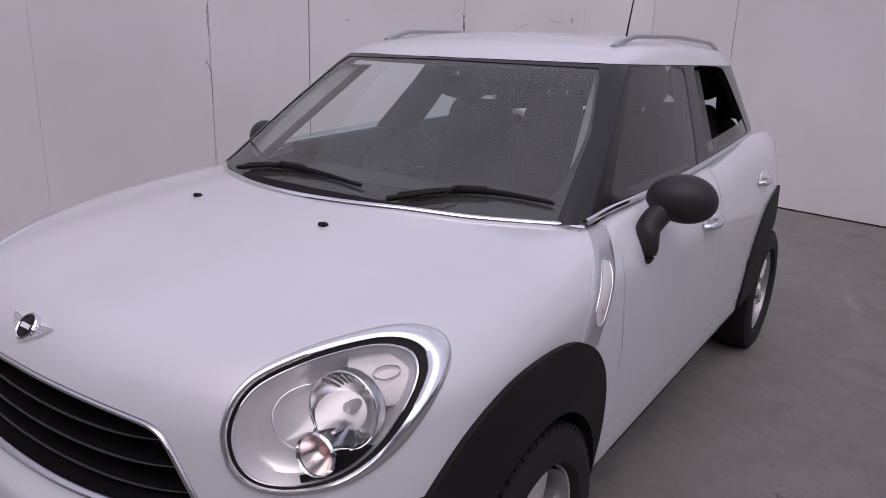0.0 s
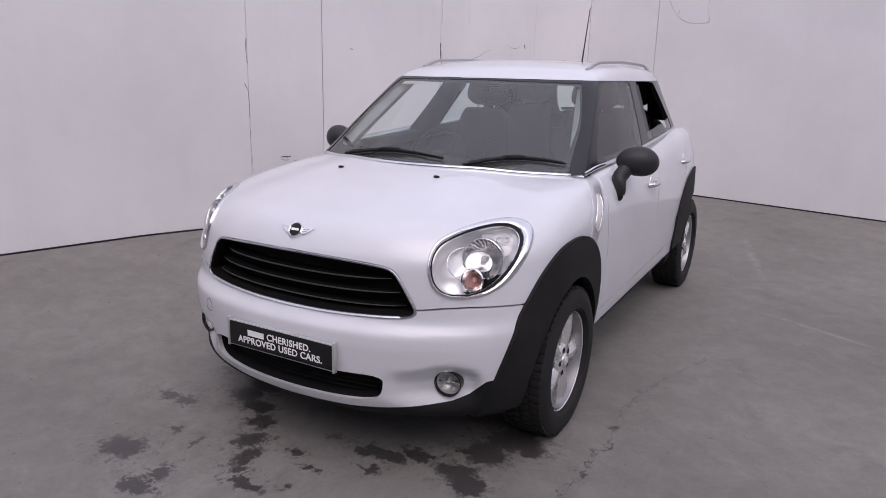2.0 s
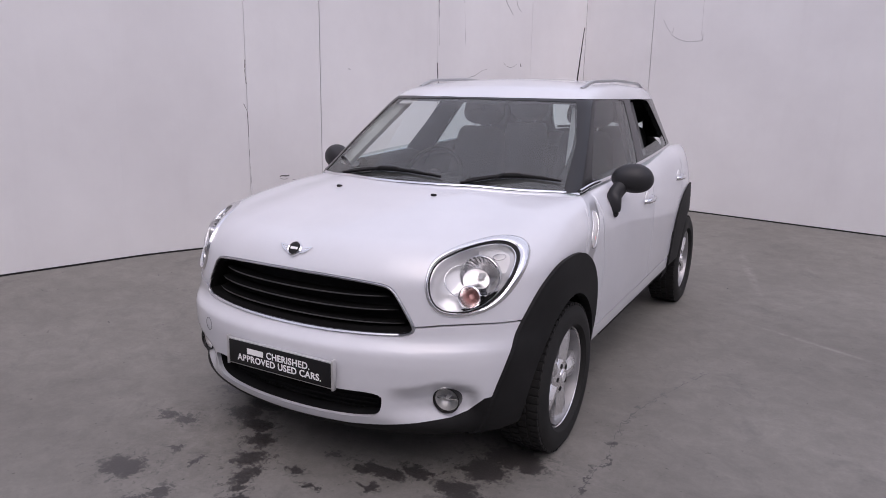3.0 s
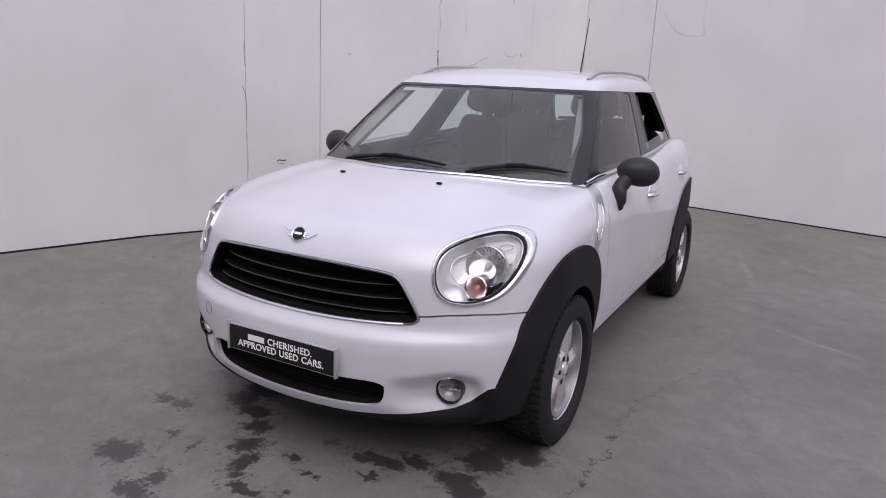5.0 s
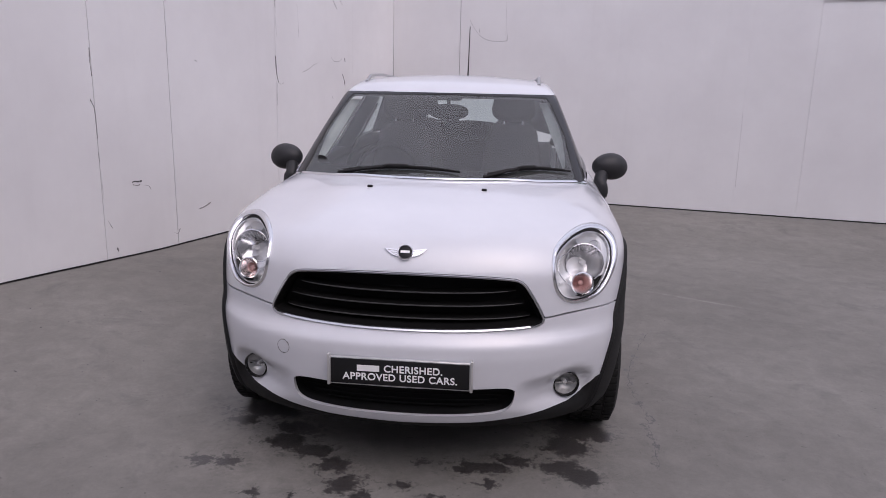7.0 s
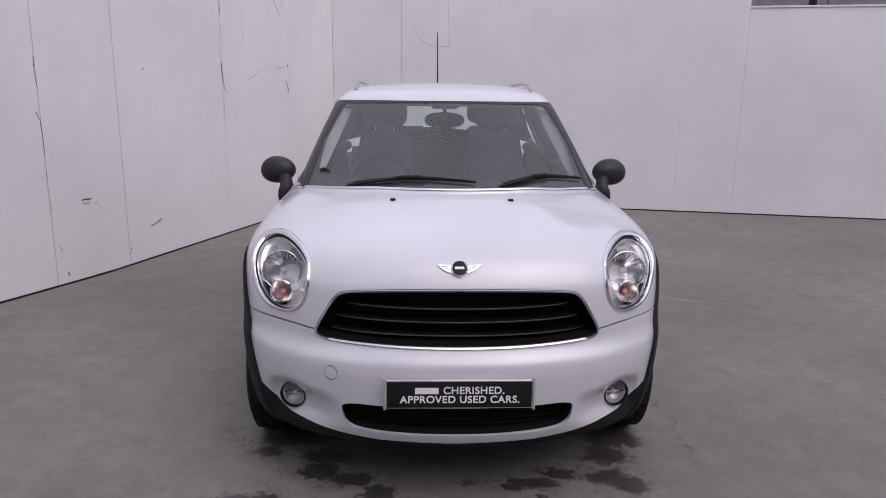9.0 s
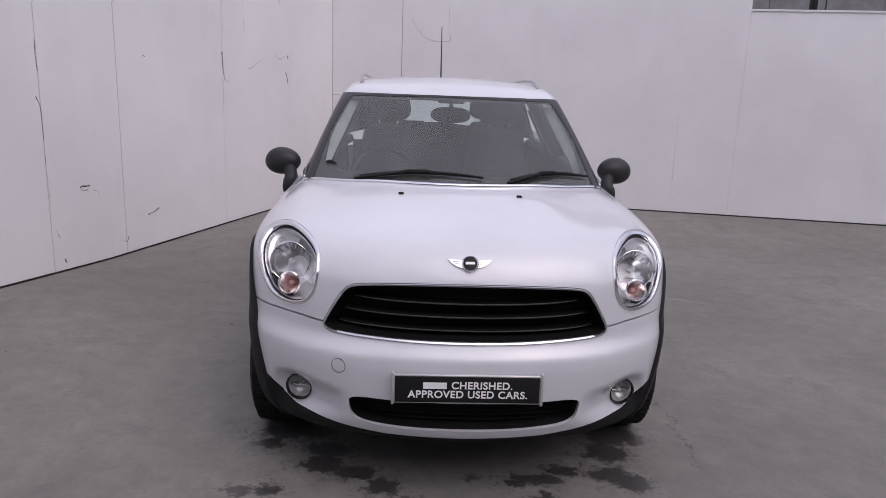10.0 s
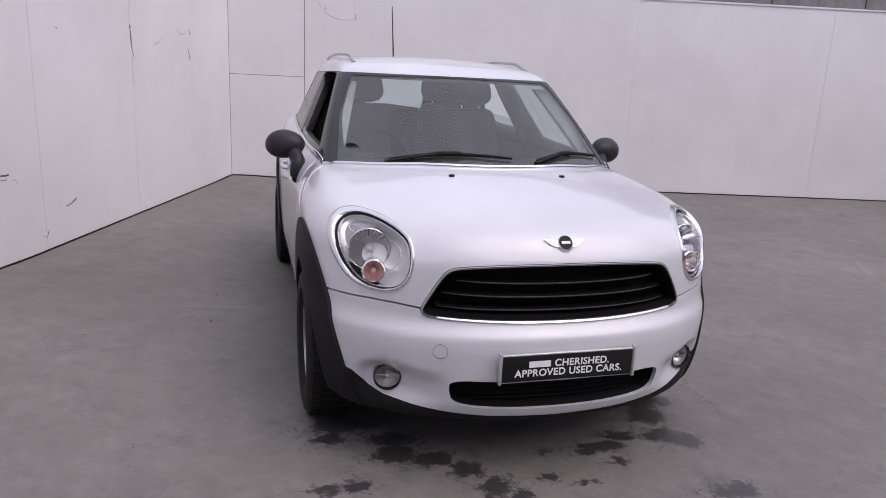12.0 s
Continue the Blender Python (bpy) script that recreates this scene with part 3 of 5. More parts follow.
def walls():
    # left wall: its panels run from behind the camera to the corner
    left = new("wall_west")
    tagged(left, "white painted boarded yard wall with seams and scuffs", "wall", kind="structure")
    end = 5.937
    seams = [(-9.0, 0.003), (-6.6, 0.003), (-4.2, 0.003), (-1.8, 0.003), (0.03, 0.0012), (1.103, 0.003), (1.852, 0.009), (3.32, 0.0008), (4.85, 0.006), (end, 0.0)]
    for k, ((a, g), (b, h)) in enumerate(zip(seams, seams[1:])):
        wall_panel(LEFT_A, LEFT_WAY, a + g / 2, b - h / 2, 0.02, 3.4, left, 0.003 * (k % 2))
    wall_panel(LEFT_A, LEFT_WAY, -9.0, end + 0.1, 0.0, 3.38, left, -0.012, "backing", GAP, 0.12)
    base_gap(LEFT_A, LEFT_WAY, -9.0, end, left)
    mark = lambda path, r: scuff(LEFT_A, LEFT_WAY, path, r, left)
    dark = lambda path, r: scuff(LEFT_A, LEFT_WAY, path, r, left, SCUFF)
    # the torn joint with its dark splits
    dark([(3.32, 1.76), (3.325, 1.66), (3.33, 1.57), (3.36, 1.50)], 0.006)
    dark([(3.325, 2.55), (3.33, 2.40), (3.335, 2.22)], 0.006)
    mark([(3.335, 2.22), (3.34, 2.05), (3.345, 1.94)], 0.002)
    mark([(3.36, 1.50), (3.40, 1.475), (3.45, 1.50)], 0.0025)
    mark([(3.335, 1.50), (3.33, 1.36), (3.325, 1.26)], 0.0025)
    mark([(3.70, 2.45), (3.72, 2.25), (3.735, 1.97)], 0.0018)
    mark([(3.80, 1.62), (3.90, 1.64), (4.00, 1.70), (4.08, 1.715)], 0.0028)
    mark([(4.36, 1.80), (4.42, 1.755), (4.52, 1.75), (4.60, 1.79)], 0.0035)
    dark([(4.66, 1.80), (4.675, 1.76)], 0.007)
    dark([(4.61, 1.62), (4.65, 1.55), (4.665, 1.49)], 0.005)
    mark([(4.63, 1.60), (4.67, 1.52)], 0.005)
    mark([(4.36, 2.50), (4.42, 2.42), (4.50, 2.34)], 0.004)
    mark([(4.55, 2.52), (4.58, 2.42), (4.66, 2.38)], 0.003)
    mark([(4.38, 1.36), (4.40, 1.34)], 0.004)
    # a knock in the paint near the ground, bare below a dark dash
    dark([(1.395, 0.690), (1.42, 0.698), (1.455, 0.690), (1.49, 0.694)], 0.007)
    mark([(1.40, 0.672), (1.44, 0.660), (1.47, 0.665)], 0.004)
    mark([(1.52, 0.655), (1.565, 0.648), (1.582, 0.610)], 0.0022)
    mark([(1.098, 1.70), (1.092, 1.60), (1.102, 1.50)], 0.003)
    mark([(1.07, 1.335), (1.085, 1.30), (1.103, 1.275), (1.105, 1.05)], 0.0035)
    mark([(1.103, 0.95), (1.11, 0.70), (1.115, 0.58)], 0.0018)
    mark([(1.14, 0.42), (1.17, 0.36)], 0.003)
    mark([(1.20, 0.20), (1.21, 0.17)], 0.007)
    mark([(2.13, 0.375), (2.20, 0.385), (2.27, 0.41)], 0.006)
    mark([(2.17, 1.66), (2.19, 1.655)], 0.004)
    # rubbed dirt along the open joint
    mark([(1.80, 0.22), (1.855, 0.19), (1.88, 0.24)], 0.003)
    # right wall: high up to a step, then lower
    right = new("wall_north")
    tagged(right, "white painted boarded yard wall that steps down", "wall", kind="structure")
    cuts = [(0.004, 0.0), (0.93, 0.008), (2.93, 0.0005), (4.40, 0.0007), (5.09, 0.0006)]
    for k, ((a, g), (b, h)) in enumerate(zip(cuts, cuts[1:])):
        if k == 0:
            wall_panel(CORNER, RIGHT_WAY, a, b - 0.003, 0.02, 1.372, right)
            wall_panel(CORNER, RIGHT_WAY, a, b - 0.003, 1.377, 3.4, right, 0.002)
        else:
            wall_panel(CORNER, RIGHT_WAY, a + g / 2, b - h / 2, 0.02, 3.4, right, 0.002)
    for a, b in ((5.0915, 7.6), (7.603, 10.1), (10.103, 12.6)):
        wall_panel(CORNER, RIGHT_WAY, a, b, 0.02, 2.505, right, 0.002)
    wall_panel(CORNER, RIGHT_WAY, -0.1, 5.08, 0.0, 3.38, right, -0.012, "backing", GAP, 0.12)
    wall_panel(CORNER, RIGHT_WAY, 5.08, 12.6, 0.0, 2.485, right, -0.012, "backing", GAP, 0.12)
    wall_panel(CORNER, RIGHT_WAY, 5.09, 12.6, 2.505, 2.525, right, 0.015, "coping", WALL, 0.14)
    base_gap(CORNER, RIGHT_WAY, 0.0, 12.6, right)
    mark = lambda path, r: scuff(CORNER, RIGHT_WAY, path, r, right)
    mark([(1.06, 2.34), (1.10, 2.26), (1.18, 2.16), (1.19, 2.24)], 0.0022)
    mark([(1.18, 2.16), (1.27, 2.10), (1.40, 2.075), (1.54, 2.085)], 0.0026)
    mark([(1.54, 2.085), (1.555, 2.10), (1.553, 2.15)], 0.005)
    mark([(1.535, 2.15), (1.533, 2.40), (1.53, 2.70)], 0.0012)
    mark([(4.40, 1.30), (4.405, 0.95), (4.41, 0.42)], 0.0011)
    # unseen grey walls added behind the walk to block low sky light
    for name, origin, way, length, height in (("wall_south", (11.0, -7.2), (-1.0, 0.0), 17.5, 5.6), ("wall_east", (11.0, 4.4), (0.0, -1.0), 11.5, 3.8)):
        side = new(name)
        tagged(side, "plain grey clad wall closing the yard", "wall", kind="structure")
        for k in range(int(length)):
            wall_panel(origin, way, k, k + 0.99, -0.02, height, side, 0.02 * (k % 2), "cladding", SHED, 0.1)
    # a grey shed behind the lower wall, with a bracket on the wall's top
    shed = new("shed")
    tagged(shed, "grey clad shed behind the yard wall", "building")
    for k in range(16):
        wall_panel((CORNER[0], CORNER[1] + 6), RIGHT_WAY, 4.0 + k, 4.985 + k, 0.0, 6.5, shed, 0.02 * (k % 2), "cladding", SHED, 0.08)
    bracket = grown("wall_bracket", box((-0.03, -0.05, 0), (0.03, 0.03, 0.12), 0.006), TRIM)
    bracket.matrix_basis = pose(4.35, CORNER[1] + RIGHT_WAY[1] / RIGHT_WAY[0] * (4.35 - CORNER[0]) + 0.05, 2.525)
    tagged(bracket, "small dark bracket on top of the wall", "bracket")


# ---- the car ----
HUBS = (0.836, 3.43)
WHEEL_Z, WHEEL_R = 0.279, 0.319
NOSE_ARCH = rounded([(0.306, 0.0), (0.306, 0.20), (0.306, 0.330), (0.316, 0.385), (0.334, 0.45), (0.362, 0.535), (0.428, 0.655), (0.515, 0.760), (0.64, 0.825), (0.80, 0.835), (0.96, 0.81), (1.09, 0.735), (1.165, 0.62), (1.165, 0.45), (1.15, 0.39), (1.15, 0.0)], 2)
TAIL_ARCH = rounded([(2.80, 0.0), (2.80, 0.44), (2.90, 0.66), (3.08, 0.80), (3.32, 0.855), (3.58, 0.84), (3.80, 0.74), (3.94, 0.56), (4.02, 0.3), (4.3, 0.1), (4.3, 0.0)], 2)
GRILLE = mirrored(rounded([(0.0, 0.809), (0.20, 0.807), (0.375, 0.797), (0.432, 0.785), (0.468, 0.735), (0.508, 0.665), (0.522, 0.632), (0.500, 0.609), (0.43, 0.603), (0.2, 0.5955), (0.0, 0.5945)], 2, False))
INTAKE = mirrored(rounded([(0.0, 0.389), (0.25, 0.389), (0.418, 0.393), (0.418, 0.345), (0.403, 0.305), (0.355, 0.284), (0.2, 0.2745), (0.0, 0.273)], 2, False))
DOOR_EDGE = [(1.375, 1.06), (1.348, 1.017), (1.300, 0.973), (1.270, 0.907), (1.268, 0.813), (1.280, 0.67), (1.235, 0.40)]
SEAM = [(1.2, 0.638), (0.85, 0.640), (0.76, 0.648), (0.68, 0.6525), (0.60, 0.650), (0.54, 0.643), (0.50, 0.640)]
SEAM += [(-x, z) for x, z in SEAM[::-1]]
BONNET_EDGE = [(0.95, 0.60), (0.955, 0.72), (0.965, 0.78), (0.985, 0.83), (1.03, 0.895), (1.10, 0.95), (1.235, 1.03), (1.30, 1.2)]


def cowl_y(x):
    return 0.85 + 0.666 * x * x


# headlight: a slanted egg on the nose's corner
LAMP_AT, LAMP_N = Vector((0.671, 0.331, 0.8095)), Vector((0.5, -0.7, 0.51)).normalized()
LAMP_U = Vector((0, 0, 1)).cross(LAMP_N).normalized()
LAMP_V = LAMP_N.cross(LAMP_U)
LAMP_EGG = rounded([(-0.197, -0.012), (-0.176, 0.042), (-0.140, 0.082), (-0.045, 0.134), (0.050, 0.170), (0.128, 0.188), (0.196, 0.176), (0.219, 0.132), (0.206, 0.072),
                    (0.165, -0.006), (0.108, -0.076), (0.035, -0.126), (-0.050, -0.147), (-0.130, -0.143), (-0.178, -0.112), (-0.198, -0.062)], 2)
LAMP_MID = (-0.10, -0.05)      # the ring grows wider away from here


def lamp_ring(scale):
    a, b = LAMP_MID
    return [(a + (u - a) * scale, b + (v - b) * scale) for u, v in LAMP_EGG]


def lamp_point(u, v, lift=0.0):
    """A point of the nose's corner, from the lamp's own plane; lift metres out of it."""
    base = LAMP_AT + LAMP_U * u + LAMP_V * v
    lo, hi = -0.25, 0.25
    for _ in range(28):
        m = (lo + hi) / 2
        p = base + LAMP_N * m
        if lower_body(*[np.array([c]) for c in p])[0] < 0:
            lo = m
        else:
            hi = m
    return base + LAMP_N * (lo + lift)


def lamp_prism(scale, deep, high):
    bm = bmesh.new()
    rings = [[bm.verts.new(LAMP_AT + LAMP_U * u + LAMP_V * v + LAMP_N * d) for u, v in lamp_ring(scale)] for d in (deep, high)]
    bm.faces.new(rings[0][::-1]), bm.faces.new(rings[1])
    for k in range(len(LAMP_EGG)):
        j = (k + 1) % len(LAMP_EGG)
        bm.faces.new((rings[0][k], rings[0][j], rings[1][j], rings[1][k]))
    bmesh.ops.recalc_face_normals(bm, faces=bm.faces)
    return bm


def flipped(bm):
    bm.transform(Matrix.Diagonal((-1, 1, 1, 1)))
    bmesh.ops.reverse_faces(bm, faces=bm.faces)
    return bm


def other_side(ob):
    """The mirrored twin of a part, with its pieces, on the car's other side."""
    made = {}
    for o in (ob, *ob.children_recursive):
        me = o.data.copy() if o.data else None
        if me is not None:
            bm = bmesh.new()
            bm.from_mesh(me)
            flipped(bm)
            bm.to_mesh(me)
            bm.free()
        twin = new(o.name.split(".")[0], me)
        twin.parent = made.get(o.parent, o.parent)
        for key in ("label", "category", "group", "kind"):
            if key in o:
                twin[key] = o[key]
        twin.visible_shadow = o.visible_shadow
        made[o] = twin
    return made[ob]


def wheel_cut(y, r=0.350, lo=0.42, hi=1.2):
    """The wheel's opening: a little taller than wide, and set forward of the front hub."""
    return turned([(lo, 0), (lo, r), (hi, r), (hi, 0)], 56, Matrix.Translation((0, y - (0.030 if y < 2 else 0.0), WHEEL_Z + 0.014)) @ Matrix.Diagonal((1, 1, 1.06, 1)))


def fog_pose():
    """The fog lamp's axis runs backwards from the bumper's pocket."""
    x, z = 0.614, 0.360
    ax = Vector((-0.22, 1, 0.0)).normalized()
    sx = Vector((0, 0, 1)).cross(ax).normalized()
    m = Matrix((ax, sx, ax.cross(sx))).transposed().to_4x4()
    m.translation = Vector((x, nose_at(x, z) - 0.006, z))
    return m


def body_panels(car):
    outer, inner = skin(lower_body, 0.9, 3.2, 0.6), skin(lower_body, 0.9, 3.2, 0.6, -0.018)
    shell = carve(outer, inner.copy())
    for s in (1, -1):
        for y in HUBS:
            cut = wheel_cut(y)
            shell = carve(shell, cut if s > 0 else flipped(cut))
    arches = [(NOSE_ARCH, 0.3), (TAIL_ARCH, 0.3)]
    bare = shell.copy()
    for outline, lo in arches:
        bare = carve(bare, prism(outline, 0, lo, 1.3))
        bare = carve(bare, prism(outline, 0, -1.3, -lo))

    bare = carve(bare, box((-0.748, 1.245, 0.4), (0.748, 3.6, 1.6)))
    bare = carve(bare, box((-0.62, 3.59, 0.4), (0.62, 3.93, 1.02)))
    bare = carve(bare, box((-0.748, 3.58, 1.0), (0.748, 3.95, 1.6)))

    def panel(name, me, label="", material=PAINT):
        return shown(name, polished(me, lower_body), material, car, label)

    # bumper: white above a curved lower line, black lip below
    low = [(0.95, 0.39), (0.735, 0.366), (0.705, 0.338), (0.675, 0.310), (0.63, 0.290), (0.53, 0.272), (0.41, 0.257), (0.28, 0.243), (0.0, 0.234)]
    low += [(-x, z) for x, z in low[-2::-1]]
    lip_cut = prism([(x, z) for x, z in low] + [(-1.2, 0.0), (1.2, 0.0)], 1, -0.5, 0.78)
    bump = carve(bare.copy(), prism([(x, z - 0.0035) for x, z in SEAM] + [(-1.2, 0.05), (1.2, 0.05)], 1, -0.5, 0.78), "INTERSECT")
    lip = carve(bump.copy(), lip_cut.copy(), "INTERSECT")
    bump = carve(bump, lip_cut)
    bump = carve(bump, prism(GRILLE, 1, -0.5, 0.6))
    bump = carve(bump, prism(INTAKE, 1, -0.5, 0.6))
    for s in (1, -1):
        hole = turned([(-0.2, 0.0), (-0.2, 0.052), (0.2, 0.052), (0.2, 0.0)], 40, fog_pose())
        bump = carve(bump, hole if s > 0 else flipped(hole))
    panel("front_bumper", bump, "white painted front bumper")
    panel("bumper_lip", lip, "black plastic lower lip", TRIM)

    # bonnet: the clamshell with both lamp holes
    bon = carve(bare.copy(), prism([(-0.5, 0.5), (0.951, 0.5), *BONNET_EDGE[1:], (-0.5, 1.3)], 0, -1.2, 1.2), "INTERSECT")
    bon = carve(bon, prism([(x, z + 0.0035) for x, z in SEAM] + [(-1.2, 1.6), (1.2, 1.6)], 1, -0.7, 1.6), "INTERSECT")
    edge = [(x, cowl_y(x)) for x in np.linspace(-0.78, 0.78, 41)]
    bon = carve(bon, prism([(1.2, 1.4), (1.2, -0.6), (-1.2, -0.6), (-1.2, 1.4)] + edge, 2, 0.5, 1.4), "INTERSECT")
    bon = carve(bon, prism(GRILLE, 1, -0.5, 0.6))
    bon = carve(bon, lamp_prism(0.965, -0.2, 0.3))
    bon = carve(bon, flipped(lamp_prism(0.965, -0.2, 0.3)))
    panel("bonnet", bon, "white domed bonnet")

    # flanks
    def flank(name, polygon, label="", material=PAINT, source=None):
        piece = carve((source or bare).copy(), prism(polygon, 0, 0.3, 1.3), "INTERSECT")
        ob = panel(name, piece, label, material)
        return ob, other_side(ob)
    scuttle_edge = [(y + 0.009, z) for y, z in BONNET_EDGE]
    door_fore = [(y - 0.008, z) for y, z in DOOR_EDGE]
    flank("side_scuttle", scuttle_edge[:-1] + [(1.30, 1.048)] + door_fore[1:-1] + [(1.225, 0.385), (0.9, 0.385)], "white side scuttle behind the front wheel")
    doors = flank("front_door", DOOR_EDGE[:-1] + [(1.235, 0.40), (2.20, 0.415), (2.25, 0.7), (2.262, 1.15), (1.60, 1.15)], "white front door")
    rear = flank("rear_door", [(2.268, 1.16), (2.256, 0.7), (2.206, 0.416), (2.81, 0.428), (2.86, 0.66), (3.02, 0.82), (3.12, 0.95), (3.16, 1.2)], "white rear door")
    flank("rear_wing", [(3.166, 1.3), (3.126, 0.95), (3.026, 0.82), (2.866, 0.66), (2.84, 0.60), (3.0, 0.45), (3.4, 0.3), (4.3, 0.2), (4.3, 1.3)], "white rear wing")
    flank("sill", [(1.14, 0.394), (1.23, 0.394), (2.72, 0.419), (2.80, 0.419), (2.80, 0.345), (1.32, 0.332), (1.19, 0.330), (1.15, 0.345)], "white sill strip")
    flank("sill_trim", [(1.34, 0.328), (2.82, 0.342), (2.82, 0.332), (1.34, 0.317)], "black plastic sill trim", TRIM)

    # black arch trims stand a little proud of the panels
    proud = carve(skin(lower_body, 0.9, 3.2, 0.6, 0.008, 168, 56, 56), skin(lower_body, 0.9, 3.2, 0.6, -0.02, 140, 50, 44))
    for outline, y in ((NOSE_ARCH, HUBS[0]), (TAIL_ARCH, HUBS[1])):
        ring = carve(proud.copy(), prism(outline, 0, 0.3, 1.3), "INTERSECT")
        ring = carve(ring, wheel_cut(y, 0.344))
        ring = carve(ring, box((0, -1, -0.2), (2, 6, 0.20)))
        ring = carve(ring, box((0, y, -0.2), (2, y + 0.8, 0.312)) if y < 2 else box((0, y - 0.8, -0.2), (2, y, 0.36)))
        ob = shown("arch_trim", polished(ring, lower_body), TRIM, car, "black plastic wheel arch trim")
        other_side(ob)
        liner = turned([(0.40, 0.0), (0.40, 0.372), (0.80, 0.372), (0.80, 0.378), (0.39, 0.378), (0.39, 0.0)], 56, Matrix.Translation((0, y - (0.025 if y < 2 else 0.0), WHEEL_Z + 0.014)))
        for v in [v for v in liner.verts if v.co.z < 0.345]:
            liner.verts.remove(v)
        liner = part("wheel_liner", liner, CORE, car)
        other_side(liner)

    # dark inner body seen through the gaps; the cabin is hollow
    core = carve(inner, box((-0.74, 1.10, 0.33), (0.74, 3.9, 1.6)))
    core = carve(core, prism(GRILLE, 1, -0.5, 0.22))
    core = carve(core, prism(INTAKE, 1, -0.5, 0.16))
    for s in (1, -1):
        for y in HUBS:
            cut = wheel_cut(y, 0.395, 0.385)
            core = carve(core, cut if s > 0 else flipped(cut))
        hole = turned([(-0.2, 0.0), (-0.2, 0.054), (0.06, 0.054), (0.06, 0.0)], 32, fog_pose())
        core = carve(core, hole if s > 0 else flipped(hole))
        core = carve(core, lamp_prism(0.98, -0.16, 0.3) if s > 0 else flipped(lamp_prism(0.98, -0.16, 0.3)))
        core = carve(core, box((0.55, 1.15, 0.0), (1.2, 2.9, 0.30)) if s > 0 else box((-1.2, 1.15, 0.0), (-0.55, 2.9, 0.30)))
    shown("inner_body", core, CORE, car)
    return doors, rear


FRONT_WINDOW = rounded([(1.375, 1.045), (1.43, 1.115), (1.79, 1.425), (1.83, 1.437), (2.33, 1.44), (2.335, 1.40), (2.155, 1.10), (2.10, 1.085)], 1)
REAR_WINDOW = rounded([(2.30, 1.10), (2.33, 1.16), (2.46, 1.42), (2.50, 1.44), (2.93, 1.436), (2.99, 1.41), (3.11, 1.17), (3.08, 1.135)], 1)
SCREEN = mirrored([(0.0, 1.01), (0.675, 1.01), (0.690, 1.03), (0.676, 1.08), (0.640, 1.24), (0.565, 1.40), (0.545, 1.426), (0.0, 1.433)])
BACKLIGHT = rounded(mirrored([(0.0, 1.15), (0.34, 1.15), (0.385, 1.19), (0.365, 1.40), (0.32, 1.42), (0.0, 1.425)]), 1)


